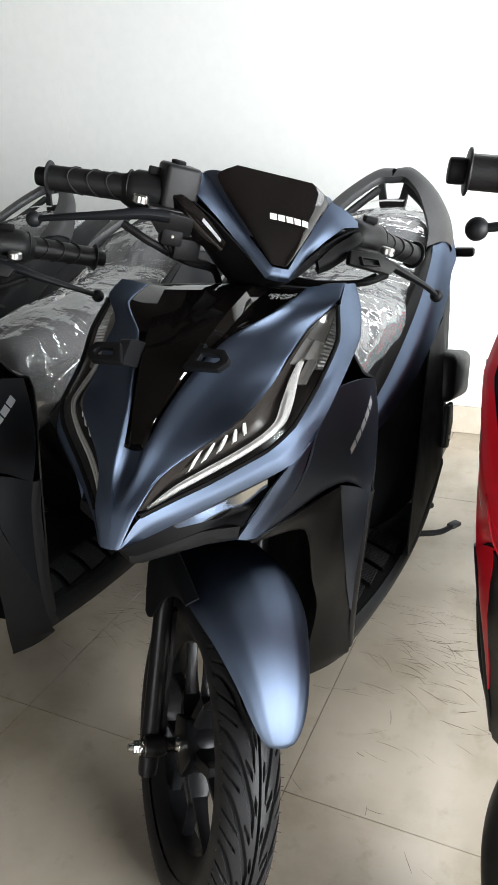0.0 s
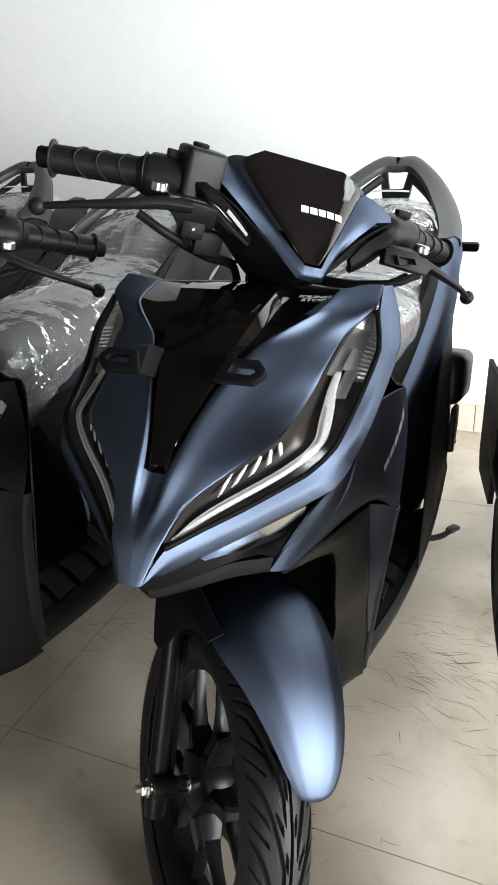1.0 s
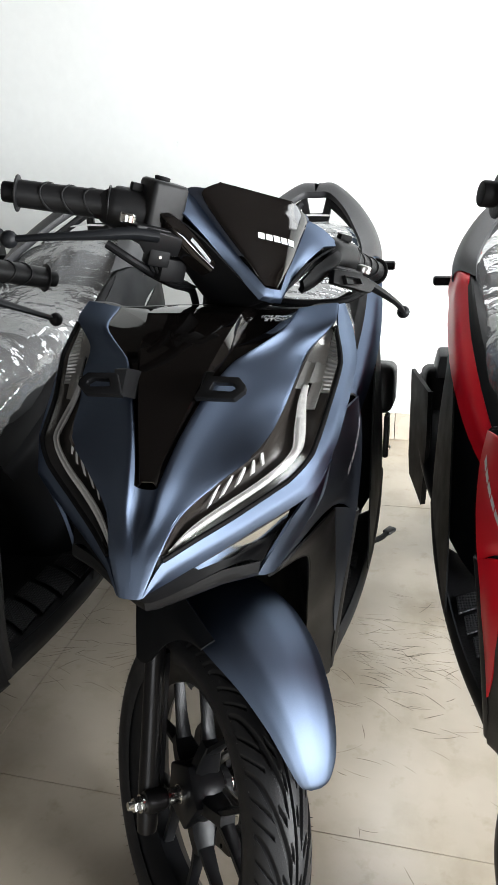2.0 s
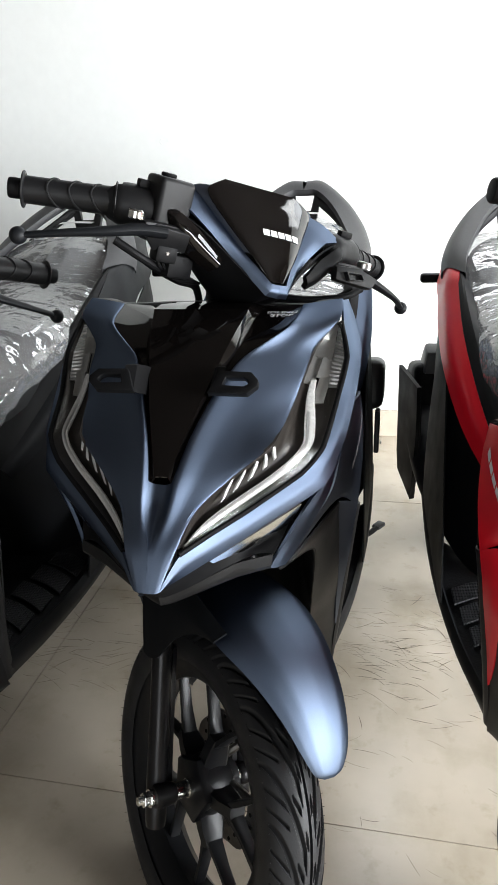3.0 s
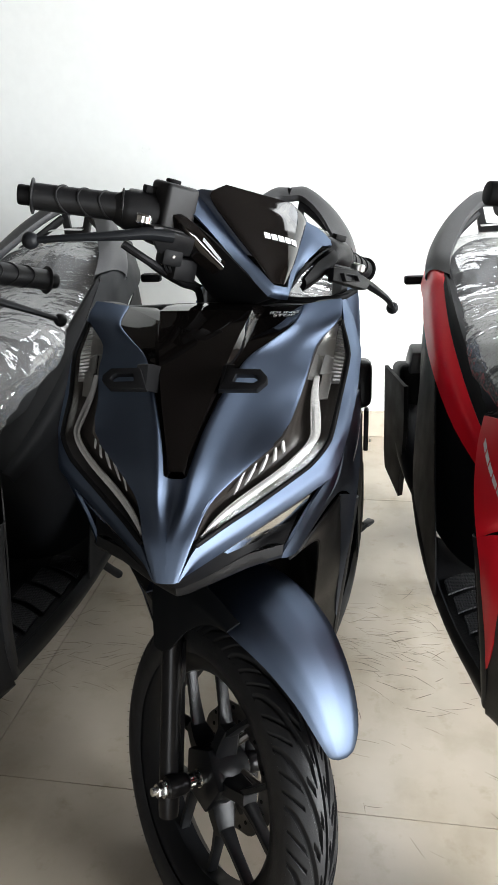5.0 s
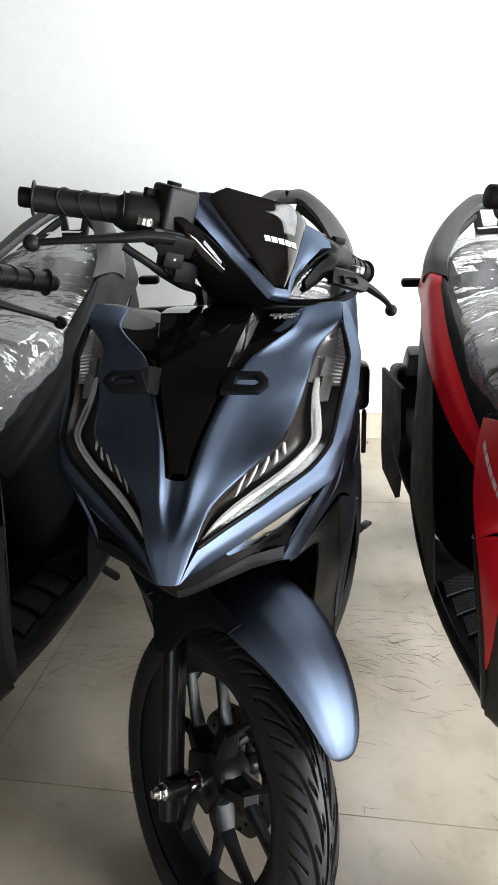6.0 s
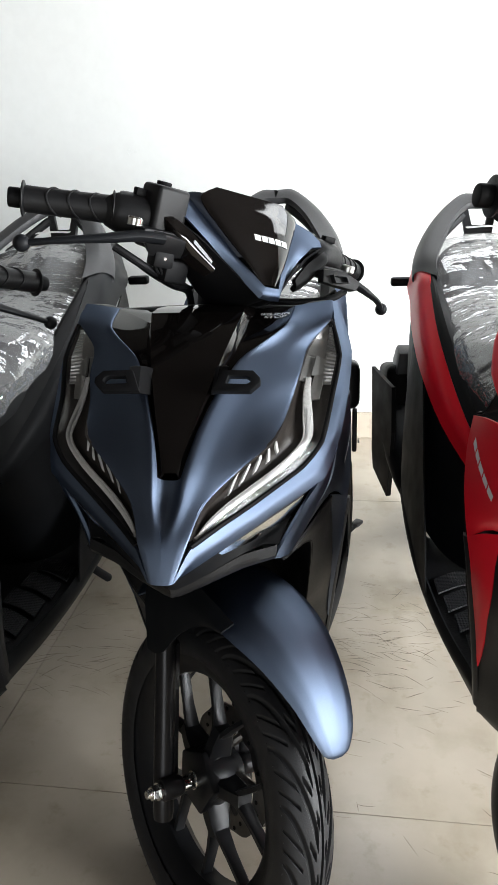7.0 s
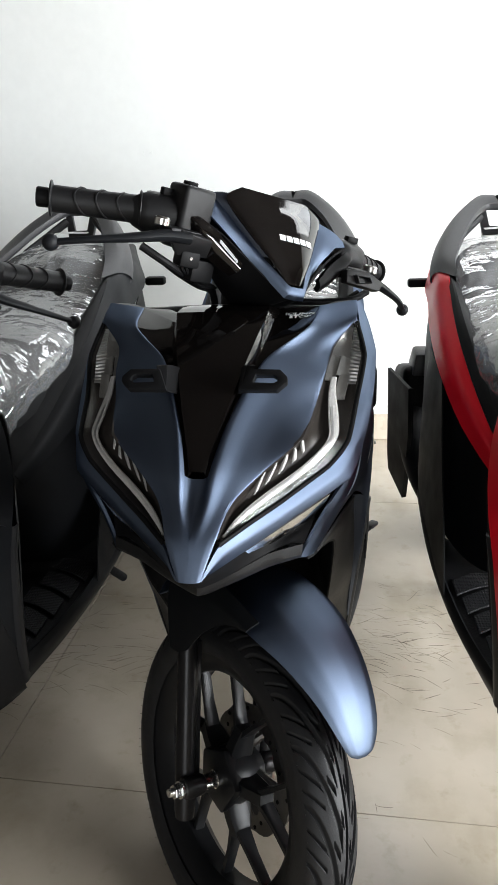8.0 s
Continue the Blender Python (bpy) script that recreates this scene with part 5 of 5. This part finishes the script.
    rows = [[(-0.206, 1.79, 0.556), (-0.219, 1.786, 0.556), (-0.250, 2.0, 0.556)], [(-0.206, 1.765, 0.44), (-0.219, 1.760, 0.44), (-0.250, 1.97, 0.42)], [(-0.206, 1.795, 0.33), (-0.219, 1.790, 0.33), (-0.250, 1.955, 0.32)], [(-0.206, 1.835, 0.225), (-0.219, 1.83, 0.225), (-0.246, 1.95, 0.264)]]
    part("heat_shield", loft(rows, 2, 1, su=False, sv=False, thick=0.010, core=np.array((0, 1.9, 0.4))), M_DEEP, mf, "angular black heat shield", smooth=15)
    part("exhaust_cap", box((-0.163, 1.97, 0.585), (0.058, 0.10, 0.060), 0.008, (8, 0, 0), taper=0.7), M_GREYPL, mf, "grey end piece")
    part("silencer_case", box((-0.178, 2.02, 0.43), (0.072, 0.22, 0.25), 0.02, (-12, 0, 0), segs=3), M_DEEP, mf, "black silencer casing")
    part("shield_mount", box((-0.200, 1.80, 0.345), (0.022, 0.012, 0.030), 0.003), M_DEEP, mf)
    part("screw", lathe([(0.0045, -0.004), (0.0045, 0.0)], (-0.200, 1.793, 0.348), 12, "Y"), M_STEEL, mf)

    # rear wheel and stand
    wheel(root, (0, 1.965, 0.262), 0.245, 0.046, Matrix.Identity(4), False, 0)
    st = part("centre_stand", tube([(0.070, 1.50, 0.24), (0.080, 1.60, 0.10), (0.090, 1.68, 0.012)], [0.011, 0.011, 0.012], 12, 4), M_DEEP, root, "black centre stand")
    part("stand_leg", tube([(-0.070, 1.50, 0.24), (-0.080, 1.60, 0.10), (-0.090, 1.68, 0.012)], [0.011, 0.011, 0.012], 12, 4), M_DEEP, st)
    if detail:
        part("stand_pedal", tube([(0.100, 1.54, 0.16), (0.150, 1.60, 0.135), (0.20, 1.68, 0.105), (0.228, 1.735, 0.100)], [0.009, 0.008, 0.008, 0.007], 10, 4), M_DEEP, st)
        part("pedal_pad", box((0.230, 1.74, 0.102), (0.024, 0.036, 0.012), 0.004, (0, 0, -30)), M_RUBBER, st)
    part("side_stand", tube([(0.150, 1.40, 0.225), (0.165, 1.48, 0.245), (0.178, 1.56, 0.235), (0.185, 1.62, 0.215)], [0.013, 0.010, 0.008, 0.009], 10, 4), M_BLACKPAINT, root, "folded side stand")
    part("stand_spring", tube([(0.145, 1.42, 0.215), (0.160, 1.52, 0.225)], 0.006, 10, 3), M_STEEL, root, "zinc stand spring")
    root.matrix_world = place
    return root




def parked(x, y, yaw=0.0, pitch=0.0):
    """The pose of a scooter whose front axle stands at x, y + 0.7."""
    return pose(x, y + 0.7, 0, pitch, 0, yaw) @ pose(0, -0.7, 0)


WRAP = "clear crumpled plastic wrap over the seat"
scooter("matte blue scooter with black trim and plastic-wrapped seat", M_BLUE, M_SLATE, M_PLASTIC, M_BLUE, 45.2, True, M_GREYPRINT, parked(-0.466, 0), WRAP)
scooter("matte black scooter with plastic-wrapped seat beside the blue one", M_BLACKPAINT, M_BLACKPAINT, M_PLASTIC, M_BLACKPAINT, 30.0, False, M_GREYPRINT, parked(-1.024, -0.140), WRAP)
scooter("matte black scooter with plastic-wrapped seat near the wall", M_BLACKPAINT, M_BLACKPAINT, M_PLASTIC, M_BLACKPAINT, 30.0, False, M_GREYPRINT, parked(-1.76, 0.22), WRAP)
scooter("glossy red scooter with black trim and plastic-wrapped seat", M_RED, M_RED, M_PLASTIC, M_RED, 37.8, False, M_WHITE, parked(0.137, -0.102, 3.8, -1.1), WRAP)

# ---- floor tiles and skirting ----
X0, Y0, TX, TY, GAP = -0.385, 0.846, 0.596, 0.620, 0.0018


def tile_mesh():
    me = bpy.data.meshes.new("floor_tile")
    bm = box((TX / 2, TY / 2, -0.004), (TX - GAP, TY - GAP, 0.008), 0.0004, segs=1)
    bm.to_mesh(me)
    bm.free()
    me.materials.append(M_TILE)
    return me


tile = tile_mesh()
for i in range(-6, 7):
    for j in range(-10, 3):
        x, y = X0 + i * TX, Y0 + j * TY
        ob = new("floor_tile", tile)
        ob.parent = floor
        ob.location = (x, y, 0)
skirting = tagged(part("skirting", box(((LEFT_X + RIGHT_X) / 2, BACK_Y - 0.004, 0.055), (RIGHT_X - LEFT_X, 0.008, 0.108), 0), M_JOINT, None, smooth=0), "beige tile skirting along the white wall", "skirting", kind="structure")
me = bpy.data.meshes.new("skirting_tile")
bm = box((TX / 2, -0.007, 0.056), (TX - 0.003, 0.010, 0.110), 0.001, segs=1)
bm.to_mesh(me)
bm.free()
me.materials.append(M_SKIRT)
for i in range(-6, 7):
    ob = new("skirting_tile", me)
    ob.parent = skirting
    ob.location = (X0 + 0.12 + i * TX, BACK_Y - 0.002, 0)

# ---- wear: chipped plaster on the wall, rubber scuffs on the floor ----


def plaster_flakes(name, label, spots):
    """Raised, torn paint flakes: small uneven lumps on the wall's face."""
    bm = bmesh.new()
    for x, z, w, h, count in spots:
        for _ in range(count):
            cx, cz = x + random.gauss(0, w / 2), z + random.gauss(0, h / 2)
            r, k = random.uniform(0.002, 0.008), random.randint(5, 8)
            slant = random.uniform(0.5, 2.4)
            turn = random.uniform(-0.7, 0.7)
            rim = []
            for i in range(k):
                a = 2 * math.pi * i / k
                q = r * random.uniform(0.55, 1.1)
                u, v = q * math.cos(a) / slant, q * math.sin(a) * slant
                rim.append(bm.verts.new((cx + u * math.cos(turn) - v * math.sin(turn), BACK_Y - 0.0004, cz + u * math.sin(turn) + v * math.cos(turn))))
            top = bm.verts.new((cx + random.uniform(-0.3, 0.3) * r, BACK_Y - random.uniform(0.0009, 0.0019), cz + 0.3 * r))
            for i in range(k):
                bm.faces.new((rim[i], rim[(i + 1) % k], top))
    bmesh.ops.recalc_face_normals(bm, faces=bm.faces)
    return tagged(part(name, bm, M_WALL, None, smooth=0), label, "plaster flakes", kind="stuff")


plaster_flakes("plaster_flakes", "flaking white paint in a torn streak on the wall", [(-2.112, 1.385, 0.035, 0.05, 16), (-2.098, 1.31, 0.012, 0.07, 12), (-2.085, 1.225, 0.025, 0.05, 16), (-2.20, 1.115, 0.05, 0.06, 22)])
plaster_flakes("plaster_flakes", "flaking white paint in a rough patch on the wall", [(-0.33, 0.655, 0.08, 0.03, 34), (-0.20, 0.66, 0.08, 0.10, 46), (-0.27, 0.53, 0.06, 0.04, 18), (-0.12, 0.62, 0.04, 0.08, 10), (-0.15, 0.78, 0.03, 0.06, 6)])
plaster_flakes("plaster_flakes", "small flaked spot of white paint on the wall", [(-1.086, 1.145, 0.02, 0.012, 7)])


def scuffs(name, label, x0, x1, y0, y1, count, long_most, lean):
    bm = bmesh.new()
    for _ in range(count):
        x, y = random.gauss((x0 + x1) / 2, (x1 - x0) / 4), random.gauss((y0 + y1) / 2, (y1 - y0) / 4)
        a = lean + random.choice((-0.5, -0.1, 0.0, 0.35)) + random.gauss(0, 0.25)
        length, width, bend = random.uniform(0.015, long_most), random.uniform(0.00025, 0.00095), random.uniform(-0.6, 0.6)
        side = []
        for i in range(6):
            t = i / 5
            w = width * math.sin(math.pi * (0.08 + 0.84 * t))
            side.append((bm.verts.new((x - w * math.sin(a), y + w * math.cos(a), 0.0006)), bm.verts.new((x + w * math.sin(a), y - w * math.cos(a), 0.0006))))
            x, y, a = x + length / 5 * math.cos(a), y + length / 5 * math.sin(a), a + bend / 5
        for (p, q), (r, s) in zip(side, side[1:]):
            bm.faces.new((p, q, s, r))
    return tagged(part(name, bm, M_SCUFF, None, smooth=0), label, "floor scuffs", kind="stuff")


scuffs("floor_scuffs", "thin dark rubber scratches on the tiles beside the stand", -0.42, 0.06, 1.10, 1.55, 170, 0.075, 0.05)
scuffs("floor_scuffs", "thin dark rubber scratches on the tiles between the scooters", -1.15, -0.70, 1.05, 1.40, 80, 0.09, 0.3)
scuffs("floor_scuffs", "sparse fine scratches on the tiles before the scooters", -0.60, 0.25, 0.55, 1.10, 26, 0.05, -0.4)
scuffs("floor_scuffs", "one longer dark scratch on a tile", -0.32, -0.26, 0.97, 1.01, 2, 0.08, -0.45)
